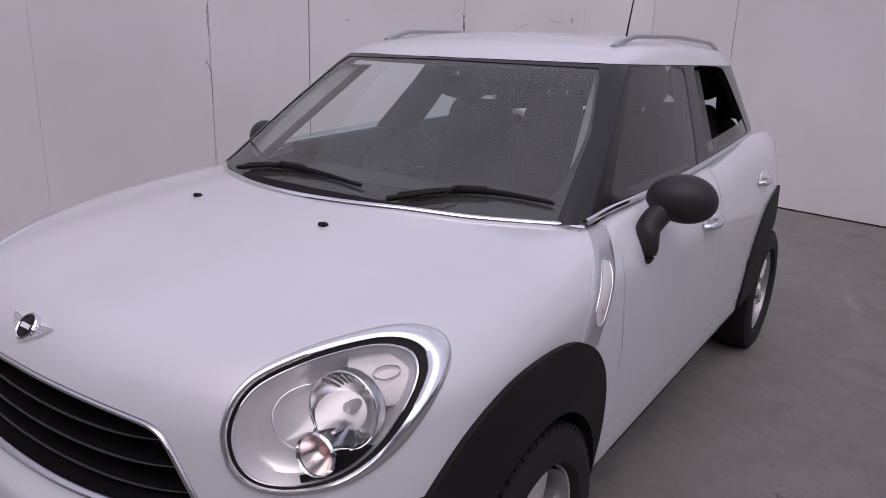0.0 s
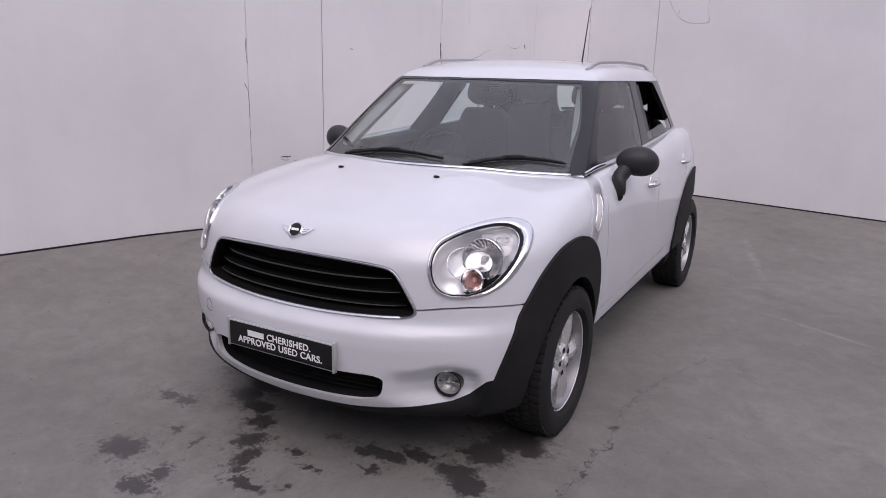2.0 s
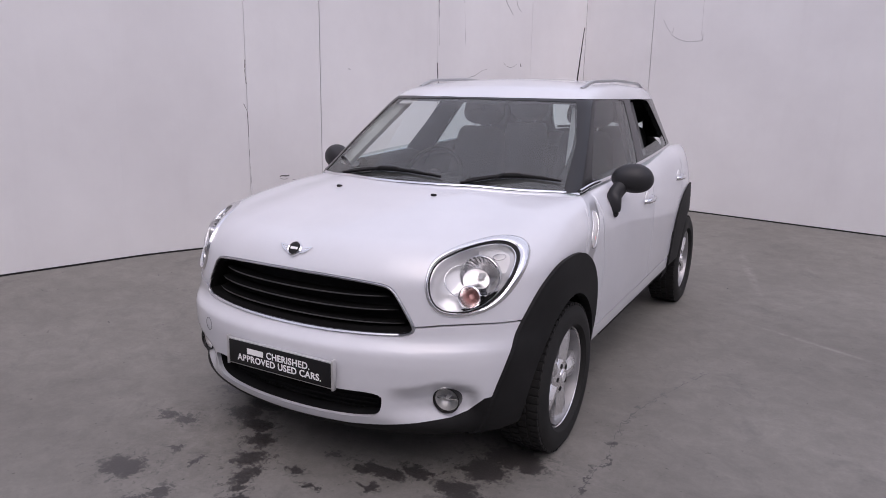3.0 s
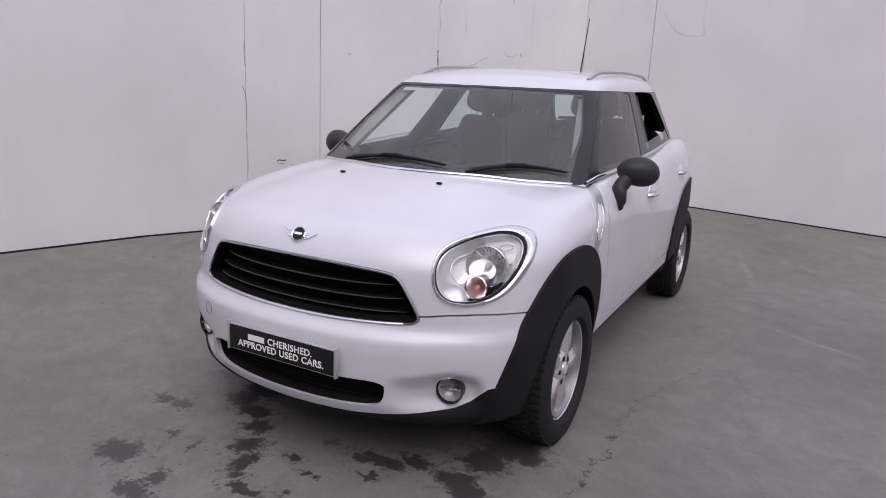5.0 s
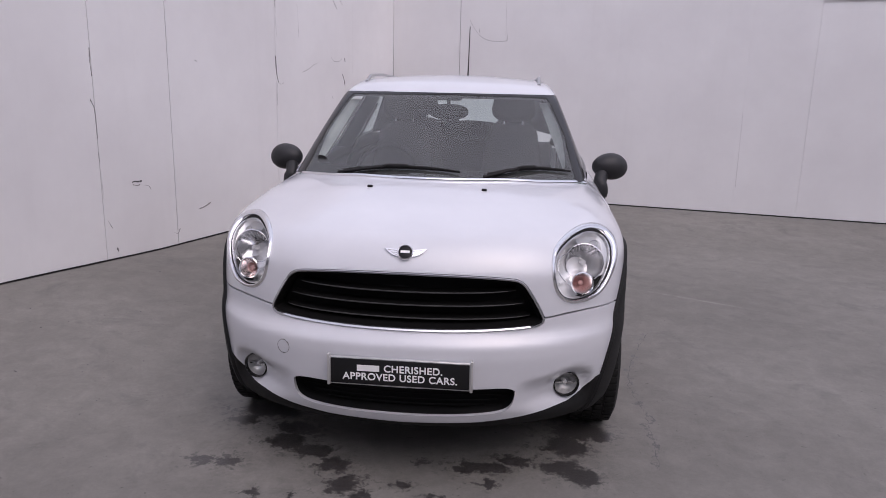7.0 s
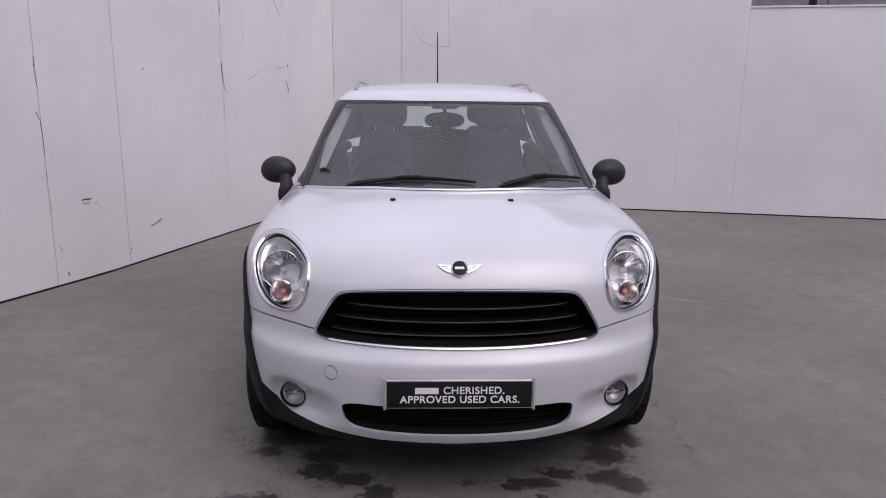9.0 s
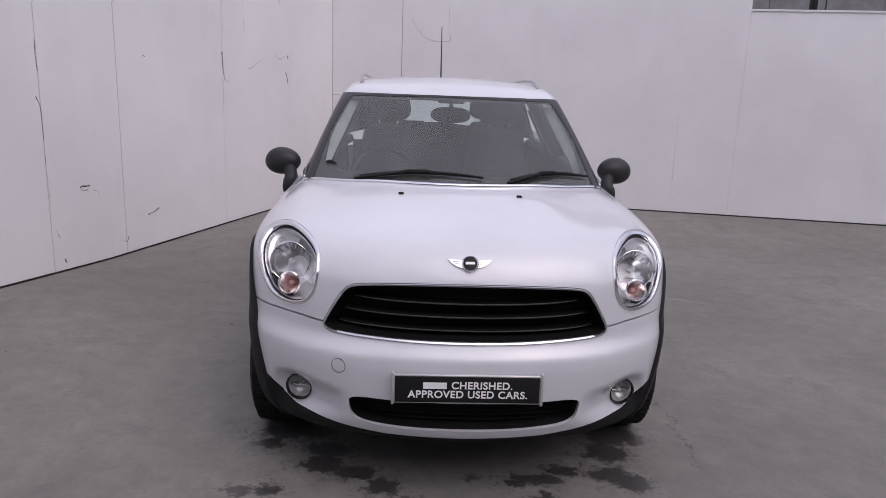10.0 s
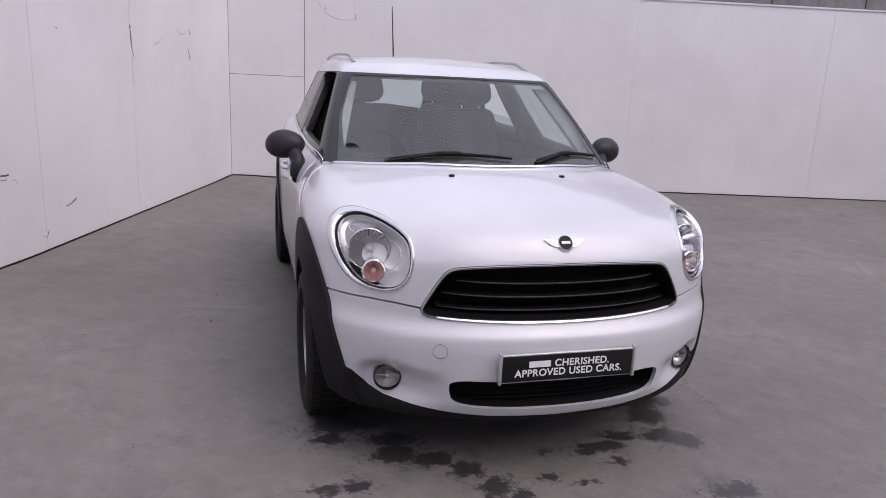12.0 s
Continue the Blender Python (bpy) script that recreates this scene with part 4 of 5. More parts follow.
def greenhouse(car, doors, rear):
    outer = skin(cabin, 2.2, 3.2, 1.15, 0.0, 160, 50, 56)
    shell = carve(outer, skin(cabin, 2.2, 3.2, 1.15, -0.03, 160, 50, 56))
    roof = carve(shell.copy(), prism([(1.0, 1.441), (4.4, 1.441), (4.4, 2.0), (1.0, 2.0)], 0, -1.3, 1.3), "INTERSECT")
    shown("roof", polished(roof, cabin), PAINT, car, "white roof")
    frame_me = carve(shell, box((-1.3, 0.5, 0.96), (1.3, 4.4, 1.4385)), "INTERSECT")
    frame_me = carve(frame_me, prism([(0.5, 0.9), (0.5, 1.0), (1.20, 1.026), (1.235, 1.034), (1.35, 1.046), (2.2, 1.082), (3.13, 1.13), (4.4, 1.15), (4.4, 0.9)], 0, -1.3, 1.3))
    frame_me = carve(frame_me, prism(SCREEN, 1, 0.5, 1.95))
    frame_me = carve(frame_me, prism(BACKLIGHT, 1, 3.3, 4.5))
    for s in (1, -1):
        for w in (FRONT_WINDOW, REAR_WINDOW):
            frame_me = carve(frame_me, prism(w, 0, 0.3 * s, 1.3 * s) if s > 0 else prism(w, 0, -1.3, -0.3))
    shown("pillar_frame", polished(frame_me, cabin), GLOSS_BLACK, car, "glossy black roof pillars")
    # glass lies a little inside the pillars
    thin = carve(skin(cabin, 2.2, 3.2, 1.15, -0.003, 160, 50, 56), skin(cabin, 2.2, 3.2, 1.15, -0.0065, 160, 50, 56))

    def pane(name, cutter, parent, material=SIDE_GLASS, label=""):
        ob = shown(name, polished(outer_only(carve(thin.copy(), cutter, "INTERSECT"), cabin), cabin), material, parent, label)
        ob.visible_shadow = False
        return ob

    # black printed band round the windscreen's edge, under the glass
    under = carve(skin(cabin, 2.2, 3.2, 1.15, -0.008, 160, 50, 56), skin(cabin, 2.2, 3.2, 1.15, -0.012, 160, 50, 56))
    band = carve(under, prism(mirrored([(0.0, 1.0), (0.755, 1.0), (0.588, 1.435), (0.0, 1.438)]), 1, 0.5, 1.95), "INTERSECT")
    clear = mirrored(rounded([(0.0, 1.075), (0.35, 1.073), (0.59, 1.071), (0.640, 1.078), (0.642, 1.13), (0.628, 1.24), (0.566, 1.37), (0.545, 1.410), (0.50, 1.413), (0.0, 1.412)], 2, False))
    shown("screen_band", polished(carve(band, prism(clear, 1, 0.4, 2.0)), cabin), CORE, car, "black printed windscreen border")

    def wide(points, grow):
        cy, cz = (sum(c) / len(points) for c in zip(*points))
        return [(cy + (y - cy) * grow, cz + (z - cz) * grow) for y, z in points]
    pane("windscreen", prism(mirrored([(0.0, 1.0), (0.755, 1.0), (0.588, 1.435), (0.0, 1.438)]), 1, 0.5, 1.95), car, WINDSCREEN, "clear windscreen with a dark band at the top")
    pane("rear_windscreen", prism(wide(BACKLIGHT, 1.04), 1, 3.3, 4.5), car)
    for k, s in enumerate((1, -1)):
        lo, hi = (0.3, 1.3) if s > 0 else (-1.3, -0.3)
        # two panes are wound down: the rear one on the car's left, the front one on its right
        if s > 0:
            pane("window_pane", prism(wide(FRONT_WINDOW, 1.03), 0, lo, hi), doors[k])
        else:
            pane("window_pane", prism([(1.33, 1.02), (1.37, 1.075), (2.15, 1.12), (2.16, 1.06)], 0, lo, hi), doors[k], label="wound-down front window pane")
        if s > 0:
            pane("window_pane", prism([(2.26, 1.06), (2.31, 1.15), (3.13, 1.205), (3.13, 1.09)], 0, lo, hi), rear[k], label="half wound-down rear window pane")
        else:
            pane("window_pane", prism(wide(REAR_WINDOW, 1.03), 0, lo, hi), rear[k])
    # chrome strips: under the windscreen and along the belt
    strip = [(x, cowl_y(x) + 0.004, top_at(x, cowl_y(x) - 0.012) + 0.004) for x in np.linspace(-0.742, 0.742, 41)]
    part("chrome_strip", tube(strip, 0.0105, 10), CHROME, car, "chrome strip behind the bonnet")
    for s in (1, -1):
        belt = []
        for y in np.linspace(1.235, 3.13, 40):
            z = float(np.interp(y, [1.235, 1.35, 2.2, 3.13], [1.026, 1.045, 1.088, 1.135]))
            x = max(flank_cabin(y, z), flank_at(y, z)) + 0.001
            belt.append((x, y, z))
        bend = np.polyfit([p[1] for p in belt], [p[0] for p in belt], 4)
        belt = [(s * float(np.polyval(bend, y)), y, z) for x, y, z in belt]
        part("belt_strip", tube(belt, 0.0075, 8, flat=1.4), CHROME, car, "chrome strip under the side windows")
        # roof rails
        rail = []
        for t in np.linspace(0, 1, 30):
            y = 1.875 + 1.32 * t
            x = 0.508 + 0.016 * math.sin(math.pi * t)
            lift = 0.025 * min(1.0, math.sin(math.pi * t) * 2.6) ** 0.8
            rail.append((s * x, y, root(cabin, (x, y), 2, 1.8, 1.2) - 0.004 + lift))
        part("roof_rail", tube(rail, [0.0085 + 0.004 * math.exp(-k / 2.0) for k in range(30)], 10), RAIL, car, "grey satin roof rail")
    # black cowl between bonnet and glass
    rows = []
    for t in np.linspace(0, 1, 7):
        rows.append([(x, cowl_y(x) + 0.004 + t * (float(screen_y(abs(x), 1.0)) + 0.06 - cowl_y(x)), top_at(x, min(cowl_y(x), 1.2)) - 0.014 - 0.004 * t) for x in np.linspace(-0.728, 0.728, 41)])
    part("cowl_panel", sheet(rows, 0.004), TRIM, car, "black plastic cowl")


def on_screen(x, z, lift):
    n = Vector((-0.86 * x, 1, -1.49)).normalized()
    return Vector((x, float(screen_y(abs(x), z)), z)) - n * lift


def wipers(car):
    # blade from a to b; the arm lies along its first half and carries it at the joint
    for a, b in (((-0.455, 1.050), (0.125, 1.064)), ((0.255, 1.056), (0.660, 1.066))):
        w = new("wiper")
        w.parent = car
        tagged(w, "black wiper blade and arm")

        def at(t, up, out):
            return on_screen(a[0] + (b[0] - a[0]) * t, a[1] + (b[1] - a[1]) * t + 0.020 * math.sin(math.pi * t) + up, out)
        steps = np.linspace(0, 1, 21)
        part("blade", tube([at(t, 0, 0.010) for t in steps], [0.0042 + 0.0030 * math.sin(math.pi * t ** 0.8) for t in steps], 8, flat=1.35), TRIM, w)
        arm = [at(t, -0.012 + 0.024 * max(0, t), 0.015 + 0.004 * max(0, t)) for t in np.linspace(-0.04, 0.46, 14)]
        part("arm", tube(arm, [0.0105 - 0.0045 * t for t in np.linspace(0, 1, 14)], 8, flat=0.8), TRIM, w)
        part("joint", tube([at(0.33, -0.002, 0.014), at(0.36, 0.000, 0.016), at(0.55, 0.000, 0.016), at(0.59, -0.001, 0.012)], [0.006, 0.0115, 0.0115, 0.006], 8), TRIM, w)
        part("hose", tube([at(0.40, 0.002, 0.028), at(0.35, -0.014, 0.026), at(0.31, -0.022, 0.020), at(0.12, -0.022, 0.012)], 0.0026, 6), TRIM, w)


def headlight(car):
    lamp = new("headlight")
    lamp.parent = car
    tagged(lamp, "egg-shaped chrome-ringed headlight")

    def loft(profile, name, material, label=""):
        rows = []
        for s, h in profile:
            ring = lamp_ring(s)
            rows.append([tuple(lamp_point(u, v, h)) for u, v in ring + ring[:1]])
        return part(name, sheet(rows), material, lamp, label)
    loft([(1.0, -0.012), (1.0, 0.002), (0.988, 0.006), (0.95, 0.010), (0.905, 0.009), (0.868, 0.004), (0.850, -0.006), (0.846, -0.022)], "chrome_ring", RING, "broad bright chrome ring")
    loft([(0.852, -0.007), (0.838, -0.009), (0.812, -0.010), (0.806, -0.022)], "seal", TRIM, "black rubber seal")
    loft([(0.812, -0.014), (0.804, -0.006), (0.792, -0.006), (0.780, -0.022)], "inner_rim", CHROME, "bright inner rim")
    loft([(0.790, -0.016), (0.775, -0.024), (0.74, -0.034), (0.70, -0.050), (0.60, -0.078), (0.45, -0.088), (0.01, -0.092)], "housing", LAMP_SATIN, "satin silver lamp housing")
    lens = loft([(0.806, -0.008), (0.76, -0.002), (0.6, 0.002), (0.3, 0.005), (0.01, 0.006)], "lens", LENS, "clear lens")
    lens.visible_shadow = False

    def seat(u, v, lift, forward):
        """A frame whose x axis runs into the lamp, turned from the lamp's own plane towards straight ahead."""
        ax = (Vector((0, 1, 0)) * forward - LAMP_N * (1 - forward)).normalized()
        sx = Vector((0, 0, 1)).cross(ax).normalized()
        m = Matrix((ax, sx, ax.cross(sx))).transposed().to_4x4()
        m.translation = lamp_point(u, v, lift)
        return m

    def bowl(name, m, profile, material, label=""):
        return part(name, turned(profile, 44, m), material, lamp, label)
    # the main beam's bowl: a thin bright rim, a deep dish and its bulb shield
    main = seat(0.016, 0.012, -0.056, 0.72)
    dish = lambda r: 0.052 - r * r / 0.098
    bowl("main_reflector", main, [(0.02, 0.077), (-0.004, 0.076), (-0.006, 0.0735), (dish(0.071), 0.071)] + [(dish(r), r) for r in (0.064, 0.056, 0.047, 0.037, 0.026, 0.014, 0.0)], DIM_REFLECTOR, "round bright reflector")
    rim = [main @ Vector((-0.006, 0.0755 * math.cos(c), 0.0755 * math.sin(c))) for c in np.linspace(0, 2 * math.pi, 40, endpoint=False)]
    part("reflector_rim", tube(rim, 0.0022, 6, True), CHROME, lamp)
    bowl("bulb_cap", main, [(0.004, 0.0), (0.006, 0.008), (0.012, 0.0115), (0.030, 0.0115), (0.048, 0.009)], LAMP_SATIN, "small bulb shield")
    # flutes across the upper half of the dish
    for k in range(9):
        c = radians(90 + 13 * (k - 4))
        pts = [main @ Vector((dish(r) - 0.001, r * math.cos(c), r * math.sin(c))) for r in (0.070, 0.062, 0.052, 0.044)]
        # bright and dim metal in turn paints the dish's light and dark stripes
        part("flute", tube(pts, [0.0042, 0.0046, 0.0034, 0.0015], 6), CHROME if k % 2 else DIM_REFLECTOR, lamp)
    # the indicator: a tube whose deep bowl throws back its amber bulb
    at = seat(-0.026, -0.068, -0.040, 0.72)
    bowl("indicator_rim", at, [(-0.012, 0.0375), (-0.016, 0.0405), (-0.012, 0.0445), (0.02, 0.046), (0.085, 0.046)], CHROME, "chrome indicator tube")
    # the bowl's pink tint paints in the amber bulb's reflection
    bowl("indicator_bowl", at, [(0.030 - (r * r) / 0.038, r) for r in (0.038, 0.034, 0.030, 0.026, 0.021, 0.016, 0.010, 0.005, 0.0)], PINK_BOWL, "pink tinted bowl")
    bowl("indicator_bulb", at, [(0.018 - 0.0105 * math.cos(c), 0.0105 * math.sin(c)) for c in np.linspace(0, math.pi, 9)], AMBER, "amber bulb")
    g = bowl("indicator_glass", at, [(-0.019, 0.0), (-0.018, 0.020), (-0.012, 0.0385)], LENS)
    g.visible_shadow = False
    for k in range(-3, 4):
        w = 0.0105 * k
        h = math.sqrt(max(0.0, 0.036 ** 2 - w * w))
        pts = [at @ Vector((-0.0185 + 0.16 * (w * w + v * v) * 25, w, v)) for v in np.linspace(-h, -0.45 * h, 4)]
        part("lens_rib", tube(pts, 0.0011, 5), LENS, lamp)
    # dark well under the tubes
    rows = []
    for s, h in ((0.765, -0.022), (0.70, -0.034), (0.63, -0.050)):
        ring = lamp_ring(s)
        n = len(ring)
        rows.append([tuple(lamp_point(*ring[k % n], h + 0.006)) for k in range(int(n * 0.585), int(n * 0.735))])
    part("lamp_well", sheet(rows, 0.003), CORE, lamp, "black well under the reflectors")
    # a raised step towards the grille, and the parking lamp's oval on the upper cover
    arc = [tuple(lamp_point(-0.035 + 0.083 * math.cos(c), -0.005 + 0.064 * math.sin(c), -0.062)) for c in np.linspace(radians(102), radians(250), 24)]
    part("bezel_arc", tube(arc, 0.0020, 8), CHROME, lamp)
    cover = []
    for a in np.linspace(radians(8), radians(88), 12):
        cover.append([tuple(lamp_point(0.012 + r * math.cos(a) * 1.05, 0.012 + r * math.sin(a) * 0.86, -0.045 + 0.18 * (r - 0.08))) for r in (0.078, 0.10, 0.125, 0.150)])
    part("upper_cover", sheet(cover, 0.002), LAMP_SATIN, lamp, "bright upper cover")
    oval = [tuple(lamp_point(0.092 + 0.025 * math.cos(c) - 0.006 * math.sin(c), 0.084 + 0.012 * math.sin(c) + 0.008 * math.cos(c), -0.030)) for c in np.linspace(0, 2 * math.pi, 24, endpoint=False)]
    part("side_lamp_rim", tube(oval, 0.0015, 6, True), CHROME, lamp)
    other_side(lamp)


def fog_light(car):
    fog = new("fog_light")
    fog.parent = car
    tagged(fog, "round fog lamp in the bumper")
    m = fog_pose()
    part("rim", turned([(0.04, 0.0515), (-0.008, 0.0515), (-0.013, 0.0505), (-0.014, 0.047), (-0.008, 0.0455), (0.04, 0.0455)], 44, m), GLOSS_BLACK, fog, "thin black rim")
    part("reflector", turned([(0.0, 0.046), (0.014, 0.042), (0.030, 0.026), (0.036, 0.012), (0.036, 0.0)], 44, m), FOG_BOWL, fog)
    part("bulb", turned([(0.004, 0.0), (0.006, 0.007), (0.016, 0.009), (0.036, 0.009)], 24, m), LAMP_SATIN, fog)
    lens = part("lens", turned([(-0.017, 0.0), (-0.015, 0.02), (-0.008, 0.046)], 44, m), LENS, fog)
    lens.visible_shadow = False
    shelf = box((0.006, -0.040, -0.0025), (0.030, 0.040, 0.0025), 0.001)
    shelf.transform(m)
    part("bulb_shelf", shelf, DIM_REFLECTOR, fog)
    other_side(fog)


def grille(car):
    g = new("grille")
    g.parent = car
    tagged(g, "black slatted grille in a chrome frame")
    loop = rounded(GRILLE, 1)

    def inset(points, d):
        n, out = len(points), []
        for k in range(n):
            (x0, z0), (x1, z1), (x, z) = points[k - 1], points[(k + 1) % n], points[k]
            tx, tz = x1 - x0, z1 - z0
            size = math.hypot(tx, tz) or 1.0
            out.append((x - d * -tz / size, z - d * tx / size))
        return out
    sign = 1.0 if sum(a[0] * b[1] - b[0] * a[1] for a, b in zip(loop, loop[1:] + loop[:1])) < 0 else -1.0

    def band(rows):
        out = []
        for d, back in rows:
            ring = inset(loop, sign * d)
            out.append([(x, nose_at(x, z) + back, z) for x, z in ring + ring[:1]])
        return sheet(out)
    part("grille_frame", band([(0.002, 0.020), (0.002, -0.003), (0.0035, -0.005), (0.0085, -0.004), (0.012, 0.004), (0.013, 0.02)]), FRAME, g, "chrome frame that slopes inwards")
    part("inner_frame", band([(0.0115, 0.005), (0.015, 0.009), (0.021, 0.018), (0.026, 0.040), (0.028, 0.075)]), GRILLE_BLACK, g, "black inner frame")
    for z, w in ((0.636, 0.462), (0.684, 0.440), (0.732, 0.405)):
        xs = np.linspace(-w, w, 33)
        sag = lambda x: z + 0.007 * (x / w) ** 2
        front = lambda x: nose_at(x, z) + 0.024 + 0.016 * abs(x / w) ** 8
        rows = [[(x, front(x) + dy, sag(x) + dz) for x in xs] for dy, dz in ((0.060, 0.004), (0.024, 0.006), (0.010, 0.006), (0.003, 0.004), (0.0, 0.0), (0.003, -0.004), (0.012, -0.006), (0.060, -0.006))]
        slat = part("slat", sheet(rows), GRILLE_BLACK, g)
        # a lighter thin edge paints the highlight along the black slat
        part("lip", tube([(x, front(x) - 0.0005, sag(x) + 0.001) for x in xs], [0.0006 + 0.0020 * (1 - abs(x / w) ** 6) for x in xs], 6), GRILLE_LIP, slat)
    part("backing", sheet([[(x, nose_at(x, 0.7) + 0.085, z) for x in np.linspace(-0.52, 0.52, 20)] for z in (0.57, 0.7, 0.83)]), CORE, g)
    low = new("lower_intake")
    low.parent = car
    tagged(low, "black lower air intake with fine bars")
    part("backing", sheet([[(x, nose_at(x, 0.33) + 0.10, z) for x in np.linspace(-0.44, 0.44, 20)] for z in (0.25, 0.32, 0.39)]), CORE, low)
    for z in (0.29, 0.31, 0.33, 0.35):
        w = 0.40 - 0.12 * max(0, (0.33 - z) / 0.05)
        part("bar", tube([(x, nose_at(x, z) + 0.075, z) for x in np.linspace(-w, w, 21)], 0.003, 6), CORE, low)


def word(text, size, at, parent, bold=0.0):
    c = bpy.data.curves.new("word", "FONT")
    c.body, c.size, c.align_x, c.align_y, c.extrude, c.offset = text, size, "CENTER", "CENTER", 0.0006, bold
    c.space_character = 1.07
    tmp = new("tmp", c)
    me = bpy.data.meshes.new_from_object(tmp.evaluated_get(bpy.context.evaluated_depsgraph_get()))
    bpy.data.objects.remove(tmp)
    me.transform(at)
    return shown("lettering", me, LETTER, parent, "white lettering")


def number_plate(car):
    plate = new("number_plate")
    plate.parent = car
    tagged(plate, "black slogan plate in a silver frame")
    y, z = 0.0, 0.451
    bm = box((-0.2575, y, z - 0.0525), (0.2575, y + 0.012, z + 0.0535), 0.003)
    part("frame", bm, PLATE_EDGE, plate, "silver frame")
    part("board", box((-0.2525, y - 0.003, z - 0.0475), (0.2525, y + 0.004, z + 0.0485), 0.002), PLATE_BLACK, plate)
    for s in (1, -1):
        part("clip", box((s * 0.2605 - 0.005, y - 0.005, z - 0.056), (s * 0.2605 + 0.005, y + 0.014, z + 0.062), 0.002), PLATE_EDGE, plate)
    face = lambda x, dz: Matrix.Translation((x, y - 0.0045, z + dz)) @ Matrix.Rotation(radians(90), 4, "X")
    word("CHERISHED.", 0.0372, face(0.050, 0.016), plate, 0.0008)
    word("APPROVED USED CARS.", 0.0372, face(0.002, -0.0175), plate, 0.0008)
    part("bar", box((-0.155, y - 0.0055, z + 0.0045), (-0.073, y - 0.004, z + 0.0275)), LETTER, plate, "plain white bar")


def emblem(car):
    e = new("emblem")
    e.parent = car
    tagged(e, "winged chrome emblem on the bonnet")
    y, z = 0.0, 0.871
    y = nose_at(0, z)
    n = slope(lower_body, np.array([[0.0, y, z]]))[0]
    n = Vector(n)
    up = Vector((1, 0, 0)).cross(n) * -1
    up = up if up.z > 0 else -up
    m = Matrix((-n, Vector((1, 0, 0)), up)).transposed().to_4x4()
    m.translation = Vector((0, y, z)) + n * 0.001
    part("badge", turned([(0.004, 0.0), (0.004, 0.0275), (-0.006, 0.0265), (-0.008, 0.023), (-0.009, 0.0)], 36, m), PLATE_BLACK, e, "round black badge")
    part("badge_ring", turned([(0.002, 0.025), (-0.009, 0.025), (-0.011, 0.0275), (-0.008, 0.0305), (0.004, 0.031)], 36, m), CHROME, e)
    bm = box((-0.0165, -0.0115, -0.005), (0.0165, -0.0085, 0.005))
    bm.transform(Matrix.Translation(m.translation) @ Matrix((Vector((1, 0, 0)), -n, up)).transposed().to_4x4())
    part("bar", bm, LETTER, e, "plain light bar")
    for s in (1, -1):
        wing = [(s * 0.026, 0.011), (s * 0.078, 0.016), (s * 0.070, 0.008), (s * 0.066, 0.003), (s * 0.058, -0.003), (s * 0.050, -0.009), (s * 0.036, -0.015), (s * 0.022, -0.016)]
        bm = prism(wing, 1, -0.005, 0.004)
        for v in bm.verts:
            base = Vector((0, y, z)) + Vector((v.co.x, 0, 0)) + up * v.co.z
            off = nose_at(base.x, base.z)
            v.co = Vector((base.x, off, base.z)) + n * (-v.co.y + 0.002)
        bmesh.ops.recalc_face_normals(bm, faces=bm.faces)
        w = part("wing", bm, CHROME, e)
        for k in range(3):
            path = [Vector((s * (0.030 + 0.0 * k), 0, 0)) + up * (0.006 - 0.008 * k), Vector((s * (0.064 - 0.010 * k), 0, 0)) + up * (0.009 - 0.008 * k)]
            pts = []
            for p in path:
                q = Vector((0, y, z)) + p
                pts.append(Vector((q.x, nose_at(q.x, q.z), q.z)) + n * 0.0075)
            part("feather", tube(pts, 0.0014, 6), LAMP_SATIN, w)


